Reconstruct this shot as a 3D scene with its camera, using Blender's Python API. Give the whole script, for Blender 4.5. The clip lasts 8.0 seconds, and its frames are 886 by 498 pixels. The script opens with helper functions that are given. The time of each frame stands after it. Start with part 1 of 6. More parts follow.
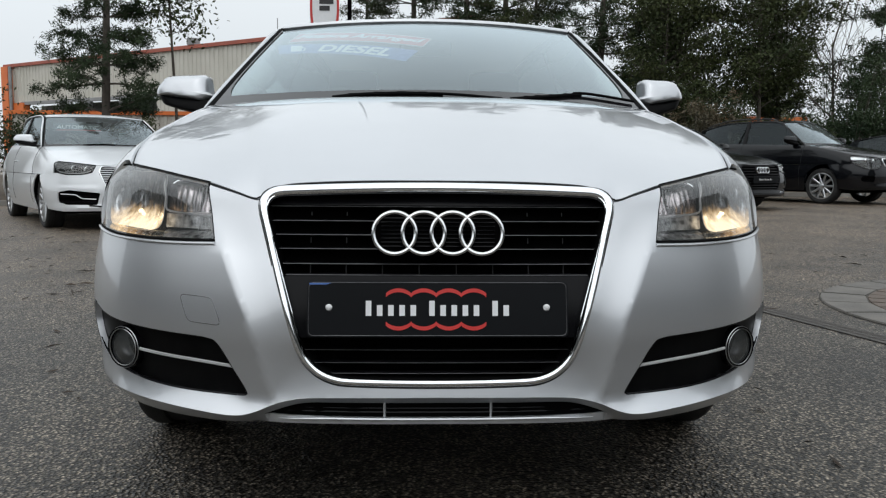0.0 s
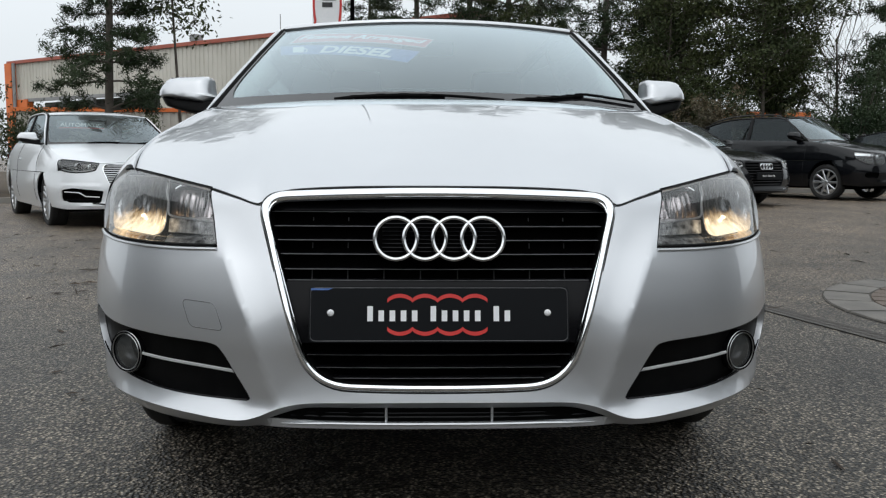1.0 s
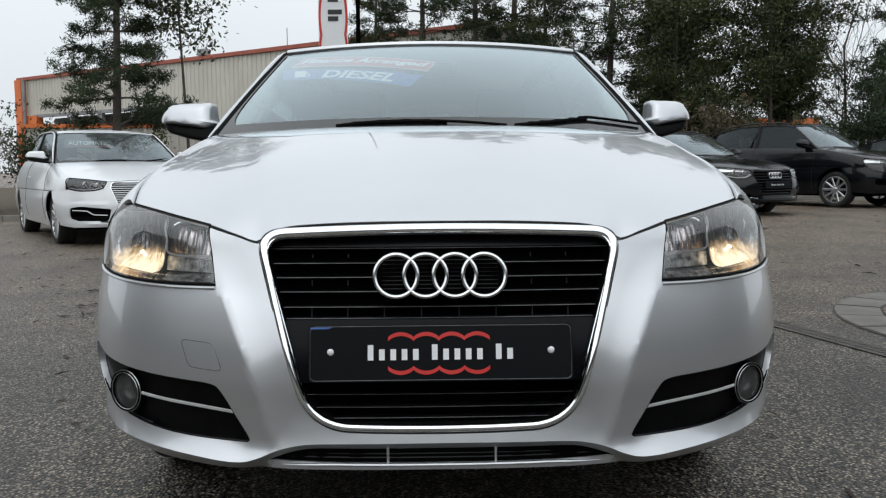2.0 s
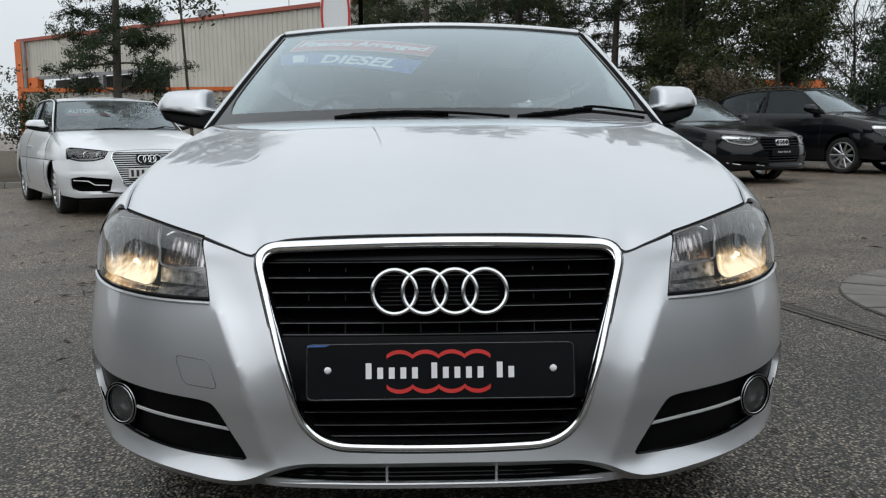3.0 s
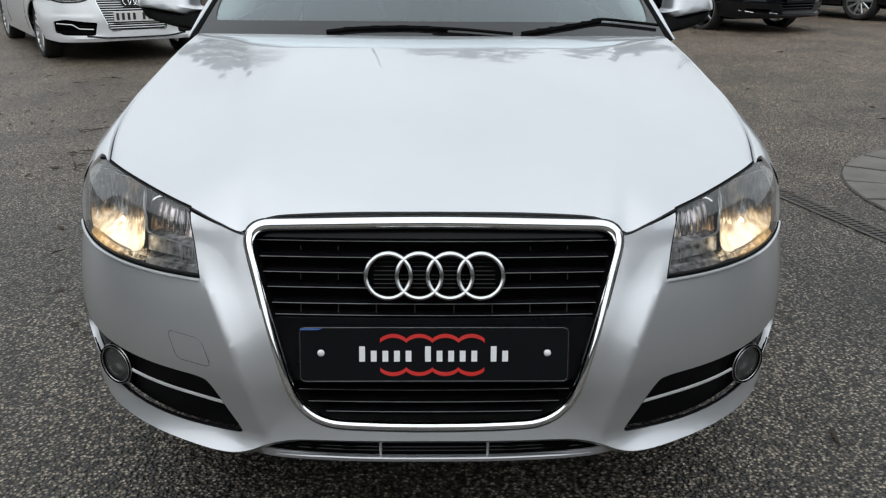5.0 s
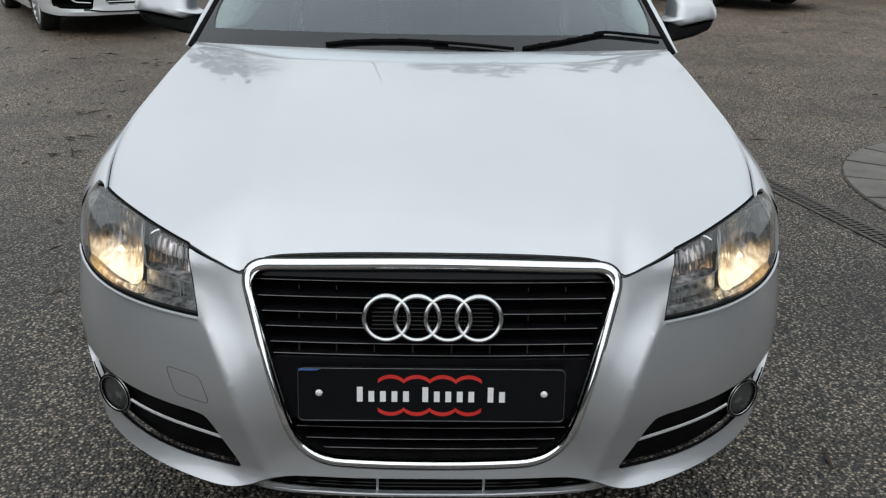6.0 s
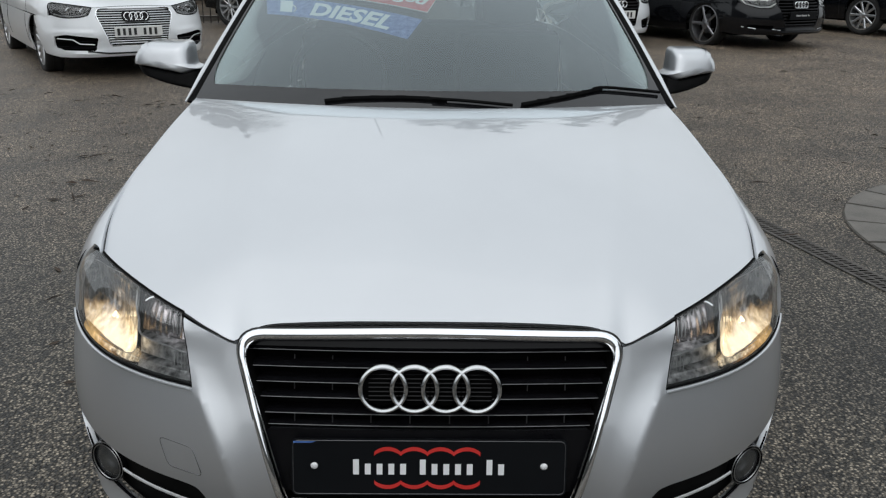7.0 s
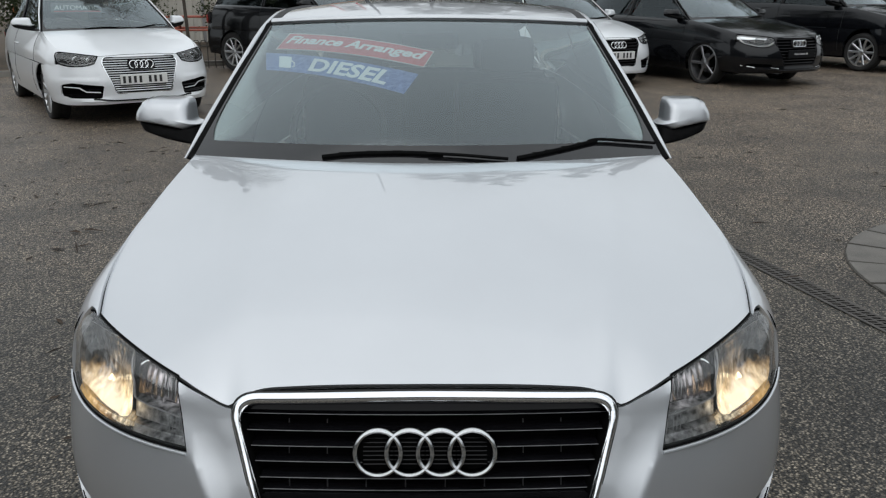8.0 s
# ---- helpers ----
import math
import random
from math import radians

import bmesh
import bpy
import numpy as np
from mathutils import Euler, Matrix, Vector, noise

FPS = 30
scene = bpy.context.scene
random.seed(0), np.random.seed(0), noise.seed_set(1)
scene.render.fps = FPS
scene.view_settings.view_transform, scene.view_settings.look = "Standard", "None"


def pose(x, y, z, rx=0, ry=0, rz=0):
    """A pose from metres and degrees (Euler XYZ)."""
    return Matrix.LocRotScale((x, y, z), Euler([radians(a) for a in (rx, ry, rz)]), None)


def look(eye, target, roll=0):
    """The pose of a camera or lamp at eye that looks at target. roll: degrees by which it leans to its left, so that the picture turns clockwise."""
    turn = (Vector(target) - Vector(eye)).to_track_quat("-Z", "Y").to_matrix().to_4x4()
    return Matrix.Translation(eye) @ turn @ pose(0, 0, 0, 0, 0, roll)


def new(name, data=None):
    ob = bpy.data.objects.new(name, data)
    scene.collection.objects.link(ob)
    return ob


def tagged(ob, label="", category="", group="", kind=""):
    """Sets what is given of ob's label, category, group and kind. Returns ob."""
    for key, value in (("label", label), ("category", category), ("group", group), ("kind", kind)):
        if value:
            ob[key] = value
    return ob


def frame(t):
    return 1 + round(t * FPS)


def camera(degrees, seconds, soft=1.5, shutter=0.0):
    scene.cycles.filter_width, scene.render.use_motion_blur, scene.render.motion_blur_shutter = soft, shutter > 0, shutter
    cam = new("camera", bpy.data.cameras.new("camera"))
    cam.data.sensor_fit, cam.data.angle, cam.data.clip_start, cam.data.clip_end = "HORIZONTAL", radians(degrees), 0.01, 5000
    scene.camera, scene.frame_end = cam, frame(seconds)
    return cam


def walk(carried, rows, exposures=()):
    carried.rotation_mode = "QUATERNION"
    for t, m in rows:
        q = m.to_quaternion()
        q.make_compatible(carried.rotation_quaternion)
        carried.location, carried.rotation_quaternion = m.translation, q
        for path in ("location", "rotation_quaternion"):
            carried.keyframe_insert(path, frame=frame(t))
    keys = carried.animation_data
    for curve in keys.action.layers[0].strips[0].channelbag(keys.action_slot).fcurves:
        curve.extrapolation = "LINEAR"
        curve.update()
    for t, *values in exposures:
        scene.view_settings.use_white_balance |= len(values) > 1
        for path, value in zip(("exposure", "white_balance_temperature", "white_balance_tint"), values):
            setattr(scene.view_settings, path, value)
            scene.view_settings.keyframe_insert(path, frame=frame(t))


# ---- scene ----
cam = camera(56.2, 8.0, soft=1.25)
PATH = [
    (0, (-0.035, -0.459, 0.799), (0.018, 1.530, 0.5955), 0.4),
    (0.5, (-0.033, -0.459, 0.809), (0.0155, 1.529, 0.5965), 0.4),
    (1, (-0.031, -0.461, 0.819), (0.014, 1.527, 0.605), 0.3),
    (1.5, (-0.024, -0.45, 0.836), (0.010, 1.541, 0.6475), -0.2),
    (2.8, (-0.004, -0.388, 0.950), (0.011, 1.598, 0.708), -0.5),
    (3, (-0.004, -0.373, 0.971), (0.009, 1.607, 0.686), -0.5),
    (3.5, (-0.007, -0.335, 1.026), (0.002, 1.620, 0.603), 0.05),
    (4, (-0.006, -0.300, 1.083), (0.007, 1.628, 0.5535), 0.0),
    (4.5, (0.001, -0.277, 1.161), (0.016, 1.627, 0.5505), 0.1),
    (6, (-0.001, -0.202, 1.379), (0.022, 1.649, 0.622), 1.1),
    (6.5, (0.002, -0.178, 1.413), (0.022, 1.683, 0.681), 0.9),
    (7, (0.007, -0.16, 1.437), (0.024, 1.72, 0.753), 0.9),
    (7.5, (0.025, -0.145, 1.459), (0.027, 1.748, 0.816), 0.7),
    (8, (0.03, -0.151, 1.484), (0.033, 1.757, 0.885), 0.1),
]
walk(cam, [(t, look(eye, target, roll)) for t, eye, target, roll in PATH],
     [(0.0, 0.02), (1.5, 0.09), (3.0, -0.05), (3.5, 0.03), (4.5, 0.12), (6.0, -0.01), (7.0, -0.11), (8.0, -0.15)])

# ---- world and light ----
world = bpy.data.worlds.new("overcast_sky")
scene.world = world
world.use_nodes = True
wn, wl = world.node_tree.nodes, world.node_tree.links
sky = wn.new("ShaderNodeTexSky")
sky.sky_type, sky.sun_disc = "NISHITA", False
sky.sun_elevation, sky.sun_rotation = radians(61), radians(198)
sky.air_density, sky.dust_density, sky.ozone_density = 1.0, 6.0, 1.0
grey = wn.new("ShaderNodeHueSaturation")
grey.inputs["Saturation"].default_value = 0.10
cloud_co = wn.new("ShaderNodeTexCoord")
cloud = wn.new("ShaderNodeTexNoise")
cloud.inputs["Scale"].default_value, cloud.inputs["Detail"].default_value = 2.2, 4.0
cloud_ramp = wn.new("ShaderNodeMapRange")
cloud_ramp.inputs["To Min"].default_value, cloud_ramp.inputs["To Max"].default_value = 7.2, 8.8
veil = wn.new("ShaderNodeMix")
veil.data_type = "RGBA"
veil.inputs["Factor"].default_value = 0.88
wl.new(sky.outputs["Color"], grey.inputs["Color"])
wl.new(cloud_co.outputs["Generated"], cloud.inputs["Vector"])
wl.new(cloud.outputs["Fac"], cloud_ramp.inputs["Value"])
tone = wn.new("ShaderNodeVectorMath")
tone.operation = "SCALE"
tone.inputs[0].default_value = (0.922, 0.99, 1.042)
height = wn.new("ShaderNodeSeparateXYZ")
rise = wn.new("ShaderNodeMapRange")
rise.interpolation_type = "SMOOTHSTEP"
rise.inputs["From Min"].default_value, rise.inputs["From Max"].default_value = 0.02, 0.55
rise.inputs["To Min"].default_value, rise.inputs["To Max"].default_value = 0.76, 1.03
dome = wn.new("ShaderNodeMath")
dome.operation = "MULTIPLY"
wl.new(cloud_co.outputs["Generated"], height.inputs["Vector"])
wl.new(height.outputs["Z"], rise.inputs["Value"])
wl.new(cloud_ramp.outputs["Result"], dome.inputs[0])
wl.new(rise.outputs["Result"], dome.inputs[1])
wl.new(dome.outputs["Value"], tone.inputs["Scale"])
wl.new(grey.outputs["Color"], veil.inputs["A"])
wl.new(tone.outputs["Vector"], veil.inputs["B"])
wl.new(veil.outputs["Result"], wn["Background"].inputs["Color"])
wn["Background"].inputs["Strength"].default_value = 0.142
sun = new("sun", bpy.data.lights.new("sun", "SUN"))
sun.data.energy, sun.data.angle, sun.data.color = 0.5, radians(100), (1.0, 0.98, 0.95)
sun.matrix_world = look((0, 0, 0), (0.15, 0.45, -0.88))


# ---- materials ----
def material(name, c1, c2=None, scale=8.0, rough=0.5, metal=0.0, bump=0.0, bump_scale=200.0, coat=0.0, spec=0.5, fine=0.0, var=0.06, coat_ior=1.5, coat_rough=0.04, stretch=None):
    """Two scales of variation: broad patches between c1 and c2, and a fine grain in roughness and relief."""
    m = bpy.data.materials.new(name)
    m.use_nodes = True
    n, l = m.node_tree.nodes, m.node_tree.links
    b = n["Principled BSDF"]
    co = n.new("ShaderNodeTexCoord")
    broad, grain = n.new("ShaderNodeTexNoise"), n.new("ShaderNodeTexNoise")
    broad.inputs["Scale"].default_value, broad.inputs["Detail"].default_value = scale, 6.0
    grain.inputs["Scale"].default_value, grain.inputs["Detail"].default_value = bump_scale, 3.0
    where = co.outputs["Object"]
    if stretch:
        scaled = n.new("ShaderNodeVectorMath")
        scaled.operation = "MULTIPLY"
        scaled.inputs[1].default_value = stretch
        l.new(where, scaled.inputs[0])
        where = scaled.outputs["Vector"]
    l.new(where, broad.inputs["Vector"])
    l.new(where, grain.inputs["Vector"])
    ramp = n.new("ShaderNodeValToRGB")
    ramp.color_ramp.elements[0].position, ramp.color_ramp.elements[1].position = 0.32, 0.68
    ramp.color_ramp.elements[0].color, ramp.color_ramp.elements[1].color = (*c1, 1), (*(c2 or c1), 1)
    l.new(broad.outputs["Fac"], ramp.inputs["Fac"])
    colour = ramp.outputs["Color"]
    if fine:
        mix = n.new("ShaderNodeMix")
        mix.data_type, mix.blend_type = "RGBA", "OVERLAY"
        mix.inputs["Factor"].default_value = fine
        l.new(colour, mix.inputs["A"])
        hs = n.new("ShaderNodeRGBToBW")
        l.new(grain.outputs["Color"], hs.inputs["Color"])
        l.new(hs.outputs["Val"], mix.inputs["B"])
        colour = mix.outputs["Result"]
    l.new(colour, b.inputs["Base Color"])
    span = n.new("ShaderNodeMapRange")
    span.inputs["To Min"].default_value, span.inputs["To Max"].default_value = max(rough - var, 0.0), min(rough + var, 1.0)
    l.new(broad.outputs["Fac"], span.inputs["Value"])
    l.new(span.outputs["Result"], b.inputs["Roughness"])
    b.inputs["Metallic"].default_value = metal
    b.inputs["Coat Weight"].default_value, b.inputs["Coat Roughness"].default_value = coat, coat_rough
    b.inputs["Specular IOR Level"].default_value = spec
    b.inputs["Coat IOR"].default_value = coat_ior
    if bump:
        relief = n.new("ShaderNodeBump")
        relief.inputs["Strength"].default_value, relief.inputs["Distance"].default_value = bump, 0.004
        l.new(grain.outputs["Fac"], relief.inputs["Height"])
        l.new(relief.outputs["Normal"], b.inputs["Normal"])
    return m


def clear_glass(name, tint, ior=1.5, rough=0.0, film=0.0, sheen=1.0, hue=(0.86, 0.96, 1.0)):
    m = bpy.data.materials.new(name)
    m.use_nodes = True
    n, l = m.node_tree.nodes, m.node_tree.links
    n.remove(n["Principled BSDF"])
    see, gloss, mix, fr = (n.new("ShaderNode" + k) for k in ("BsdfTransparent", "BsdfGlossy", "MixShader", "Fresnel"))
    see.inputs["Color"].default_value = (*tint, 1)
    gloss.inputs["Roughness"].default_value = rough
    gloss.inputs["Color"].default_value = (*hue, 1)
    fr.inputs["IOR"].default_value = ior
    gain = n.new("ShaderNodeMath")
    gain.operation, gain.use_clamp = "MULTIPLY", True
    gain.inputs[1].default_value = sheen
    l.new(fr.outputs["Fac"], gain.inputs[0])
    l.new(gain.outputs["Value"], mix.inputs["Fac"])
    l.new(see.outputs["BSDF"], mix.inputs[1])
    l.new(gloss.outputs["BSDF"], mix.inputs[2])
    last = mix.outputs["Shader"]
    if film:
        dust, over, co, streak, amount = (n.new("ShaderNode" + k) for k in ("BsdfDiffuse", "MixShader", "TexCoord", "TexNoise", "MapRange"))
        dust.inputs["Color"].default_value = (0.72, 0.76, 0.76, 1)
        streak.inputs["Scale"].default_value, streak.inputs["Detail"].default_value = 3.0, 5.0
        amount.inputs["To Min"].default_value, amount.inputs["To Max"].default_value = film * 0.7, film * 1.3
        l.new(co.outputs["Object"], streak.inputs["Vector"])
        l.new(streak.outputs["Fac"], amount.inputs["Value"])
        l.new(amount.outputs["Result"], over.inputs["Fac"])
        l.new(last, over.inputs[1])
        l.new(dust.outputs["BSDF"], over.inputs[2])
        last = over.outputs["Shader"]
    l.new(last, n["Material Output"].inputs["Surface"])
    return m


def glowing(name, colour, strength):
    m = bpy.data.materials.new(name)
    m.use_nodes = True
    b = m.node_tree.nodes["Principled BSDF"]
    b.inputs["Base Color"].default_value = (*colour, 1)
    b.inputs["Emission Color"].default_value, b.inputs["Emission Strength"].default_value = (*colour, 1), strength
    return m


SILVER = material("silver_metallic_paint", (0.565, 0.58, 0.603), (0.595, 0.61, 0.633), 3.0, 0.37, 0.76, 0.03, 900, coat=1.0, var=0.02, coat_ior=1.6, coat_rough=0.012)
WHITE_PAINT = material("white_car_paint", (0.72, 0.74, 0.76), (0.76, 0.78, 0.80), 2.0, 0.3, 0.0, coat=0.8, var=0.03)
BLACK_PAINT = material("black_car_paint", (0.0025, 0.003, 0.004), (0.005, 0.0055, 0.007), 2.0, 0.2, 0.0, coat=0.55, spec=0.13, var=0.04)
GLOSS_BLACK = material("gloss_black_plastic", (0.004, 0.004, 0.005), (0.006, 0.006, 0.007), 20, 0.2, spec=0.16, var=0.04)
BLACK_PLASTIC = material("textured_black_plastic", (0.012, 0.012, 0.013), (0.022, 0.022, 0.023), 30, 0.5, bump=0.15, bump_scale=700)
MATT_BLACK = material("matt_black", (0.002, 0.002, 0.002), (0.004, 0.004, 0.004), 10, 0.9, spec=0.0)
CHROME = material("chrome", (0.86, 0.87, 0.88), (0.94, 0.95, 0.96), 30, 0.09, 1.0, var=0.03)
BADGE = material("satin_chrome_badge", (0.66, 0.67, 0.68), (0.74, 0.75, 0.76), 30, 0.2, 1.0, var=0.03)
BRIGHT_TRIM = material("bright_trim", (0.72, 0.73, 0.74), (0.80, 0.81, 0.82), 30, 0.3, 0.45)
BAY_BLACK = material("unpainted_black_insert", (0.0035, 0.0035, 0.0038), (0.006, 0.006, 0.0062), 30, 0.5, spec=0.08)
RIB = material("clear_plastic_rib", (0.34, 0.34, 0.35), (0.5, 0.5, 0.51), 60, 0.3)
DARK_LAMP = material("smoked_lamp_housing", (0.05, 0.05, 0.052), (0.13, 0.13, 0.135), 30, 0.3, 0.7)
# Grey for thin edges, and for the sky's sheen drawn on the slats.
EDGE_AND_SHEEN = material("dull_edge_and_sheen", (0.085, 0.085, 0.09), (0.15, 0.15, 0.155), 40, 0.35, 0.6)
DARK_EDGE = material("dull_strut", (0.016, 0.016, 0.017), (0.028, 0.028, 0.03), 40, 0.4)
BORDER = material("printed_glass_border", (0.006, 0.006, 0.007), (0.012, 0.012, 0.013), 40, 0.06, spec=0.55)
SEAL = material("black_rubber_seal", (0.004, 0.004, 0.0045), (0.008, 0.008, 0.008), 40, 0.6, spec=0.02)
SATIN = material("satin_silver", (0.55, 0.56, 0.57), (0.62, 0.63, 0.64), 30, 0.3, 1.0)
RUBBER = material("tyre_rubber", (0.006, 0.006, 0.006), (0.016, 0.0155, 0.015), 14, 0.8, bump=0.3, bump_scale=300)
ALLOY = material("alloy_wheel", (0.45, 0.46, 0.47), (0.55, 0.56, 0.57), 18, 0.3, 0.9)
DARK_ALLOY = material("anthracite_alloy_wheel", (0.10, 0.10, 0.11), (0.2, 0.2, 0.21), 18, 0.3, 0.9)
MID_ALLOY = material("grey_alloy_wheel", (0.22, 0.22, 0.23), (0.34, 0.34, 0.35), 18, 0.3, 0.9)
SCREEN = clear_glass("windscreen_glass", (0.66, 0.75, 0.73), 1.5, film=0.055, sheen=1.95, hue=(0.83, 0.94, 0.99))
SIDE_GLASS = clear_glass("tinted_side_glass", (0.16, 0.19, 0.185), 1.45)
REAR_GLASS = clear_glass("rear_window_glass", (0.60, 0.66, 0.65), 1.45, film=0.25)
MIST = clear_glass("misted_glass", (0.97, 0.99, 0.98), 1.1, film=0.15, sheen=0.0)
LENS = clear_glass("lamp_lens", (0.90, 0.91, 0.91), 1.5, film=0.035, sheen=1.25, hue=(1, 1, 1))
# Bright and dark streaks in the colour stand for mirrored trees and sky.
LAMP_GREY = material("lamp_grey_mirror_streaks", (0.09, 0.09, 0.092), (0.85, 0.85, 0.86), 60, 0.3, 0.8)
REFLECTOR = material("lamp_reflector", (0.62, 0.63, 0.65), (0.72, 0.73, 0.74), 40, 0.16, 1.0)
# Upright streaks painted as reflections.
FLUTED = material("fluted_mirror_streaks", (0.12, 0.12, 0.122), (0.78, 0.70, 0.71), 70, 0.22, 0.9, bump=0.6, bump_scale=60, stretch=(1.0, 0.5, 0.4))
WARM = glowing("lit_filament", (1.0, 0.84, 0.58), 2.0)
def glow_bowl(name, centre, reach, hot, cool, strength):
    """A faceted reflector with the bulb's light painted in as emission, hottest about its focus."""
    # Streaky base colour imitates reflections in the bowl.
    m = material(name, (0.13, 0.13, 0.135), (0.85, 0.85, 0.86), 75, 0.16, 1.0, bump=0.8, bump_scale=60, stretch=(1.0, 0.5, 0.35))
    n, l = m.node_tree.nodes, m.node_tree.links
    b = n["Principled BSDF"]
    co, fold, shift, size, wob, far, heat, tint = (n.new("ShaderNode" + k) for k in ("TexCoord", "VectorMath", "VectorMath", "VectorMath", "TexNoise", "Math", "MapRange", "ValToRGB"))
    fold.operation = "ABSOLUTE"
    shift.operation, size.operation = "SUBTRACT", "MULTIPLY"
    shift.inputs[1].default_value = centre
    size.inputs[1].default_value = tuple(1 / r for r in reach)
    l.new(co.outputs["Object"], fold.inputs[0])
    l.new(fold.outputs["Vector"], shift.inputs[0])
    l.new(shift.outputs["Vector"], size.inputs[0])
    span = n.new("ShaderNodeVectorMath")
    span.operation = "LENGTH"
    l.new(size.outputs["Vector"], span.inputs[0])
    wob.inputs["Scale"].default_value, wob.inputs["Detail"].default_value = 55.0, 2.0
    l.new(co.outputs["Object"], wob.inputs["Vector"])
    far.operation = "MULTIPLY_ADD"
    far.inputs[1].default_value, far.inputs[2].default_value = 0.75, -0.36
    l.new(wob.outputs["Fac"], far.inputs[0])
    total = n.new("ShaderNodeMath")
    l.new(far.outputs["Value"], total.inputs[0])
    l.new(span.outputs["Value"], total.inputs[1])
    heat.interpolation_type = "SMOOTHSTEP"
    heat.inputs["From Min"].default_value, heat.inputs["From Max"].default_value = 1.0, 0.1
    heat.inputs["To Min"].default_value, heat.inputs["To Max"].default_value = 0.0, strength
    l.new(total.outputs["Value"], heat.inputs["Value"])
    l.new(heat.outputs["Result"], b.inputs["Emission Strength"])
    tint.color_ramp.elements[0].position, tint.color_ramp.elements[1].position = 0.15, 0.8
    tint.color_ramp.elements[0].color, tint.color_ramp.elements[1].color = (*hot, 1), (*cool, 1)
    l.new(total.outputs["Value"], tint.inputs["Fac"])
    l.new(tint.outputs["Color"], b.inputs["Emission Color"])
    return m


BOWL_GLOW = glow_bowl("lamp_bowl_painted_glow", (0.665, 0.32, 0.660), (0.18, 5.0, 0.052), (1.0, 0.86, 0.60), (1.0, 0.62, 0.27), 1.5)
SHELF_GLOW = glow_bowl("lamp_shelf_painted_glow", (0.735, 0.32, 0.655), (0.13, 5.0, 0.06), (1.0, 0.60, 0.20), (0.9, 0.42, 0.12), 0.55)
PLATE_BLACK = material("black_plate_acrylic", (0.006, 0.0068, 0.008), (0.007, 0.0078, 0.0092), 10, 0.32, spec=0.09, var=0.03)
PLATE_WHITE = material("white_plate_acrylic", (0.72, 0.72, 0.70), (0.76, 0.76, 0.74), 10, 0.3)
RED_INK = material("red_vinyl", (0.55, 0.025, 0.02), (0.6, 0.035, 0.03), 20, 0.4)
WHITE_INK = material("white_vinyl", (0.78, 0.79, 0.80), (0.82, 0.82, 0.83), 20, 0.45)
RED_VINYL = material("faded_red_vinyl", (0.52, 0.035, 0.035), (0.62, 0.12, 0.12), 70, 0.5)
BLUE_VINYL = material("faded_blue_vinyl", (0.04, 0.10, 0.34), (0.20, 0.30, 0.60), 70, 0.5)
DARK_INK = material("black_lettering", (0.02, 0.02, 0.022), (0.03, 0.03, 0.03), 20, 0.5)
BLUE_INK = material("blue_vinyl", (0.04, 0.11, 0.34), (0.08, 0.17, 0.44), 60, 0.45)
CABIN = material("dark_cabin_trim", (0.018, 0.018, 0.019), (0.03, 0.03, 0.031), 12, 0.7, bump=0.2, bump_scale=400)
SEAT = material("charcoal_seat_cloth", (0.03, 0.03, 0.032), (0.05, 0.05, 0.052), 30, 0.9, bump=0.3, bump_scale=600)
GAP = material("panel_gap_shadow", (0.008, 0.008, 0.008), (0.012, 0.012, 0.012), 10, 0.8)


# ---- helpers for meshes ----
def part(name, bm, mat, parent=None, label="", smooth=True):
    """Links a bmesh as one mesh object under a thing or a part."""
    me = bpy.data.meshes.new(name)
    bm.to_mesh(me)
    bm.free()
    if smooth:
        me.polygons.foreach_set("use_smooth", [True] * len(me.polygons))
    me.materials.append(mat)
    if smooth:
        me.set_sharp_from_angle(angle=radians(42))
    ob = new(name, me)
    ob.parent = parent
    if label:
        ob["label"] = label
    return ob


def thing(name, m, label, category, group=""):
    ob = new(name)
    ob.empty_display_size = 0.1
    ob.matrix_world = m
    return tagged(ob, label, category, group)


def knots(table):
    """A piecewise smooth function through (t, value...) rows."""
    t = [r[0] for r in table]
    v = [np.array(r[1:], float) for r in table]
    n = len(t)
    slope = []
    for i in range(n):
        a, b = max(i - 1, 0), min(i + 1, n - 1)
        slope.append((v[b] - v[a]) / (t[b] - t[a]))

    def f(x):
        x = min(max(x, t[0]), t[-1])
        i = min(max(int(np.searchsorted(t, x)) - 1, 0), n - 2)
        h = t[i + 1] - t[i]
        s = (x - t[i]) / h
        r = (2 * s**3 - 3 * s**2 + 1) * v[i] + (s**3 - 2 * s**2 + s) * h * slope[i] + (3 * s**2 - 2 * s**3) * v[i + 1] + (s**3 - s**2) * h * slope[i + 1]
        return float(r[0]) if len(r) == 1 else r

    return f


def smooth(pts, n=8, closed=False):
    """A Catmull-Rom curve through the points."""
    p = [np.array(q, float) for q in pts]
    out, m = [], len(p)
    for i in range(m if closed else m - 1):
        a, b, c, d = (p[(i + k) % m] if closed else p[min(max(i + k, 0), m - 1)] for k in (-1, 0, 1, 2))
        for j in range(n):
            s = j / n
            out.append(0.5 * (2 * b + (c - a) * s + (2 * a - 5 * b + 4 * c - d) * s**2 + (3 * b - a - 3 * c + d) * s**3))
    if not closed:
        out.append(p[-1])
    return out


def step(a, b, x):
    s = min(max((x - a) / (b - a), 0.0), 1.0)
    return s * s * (3 - 2 * s)


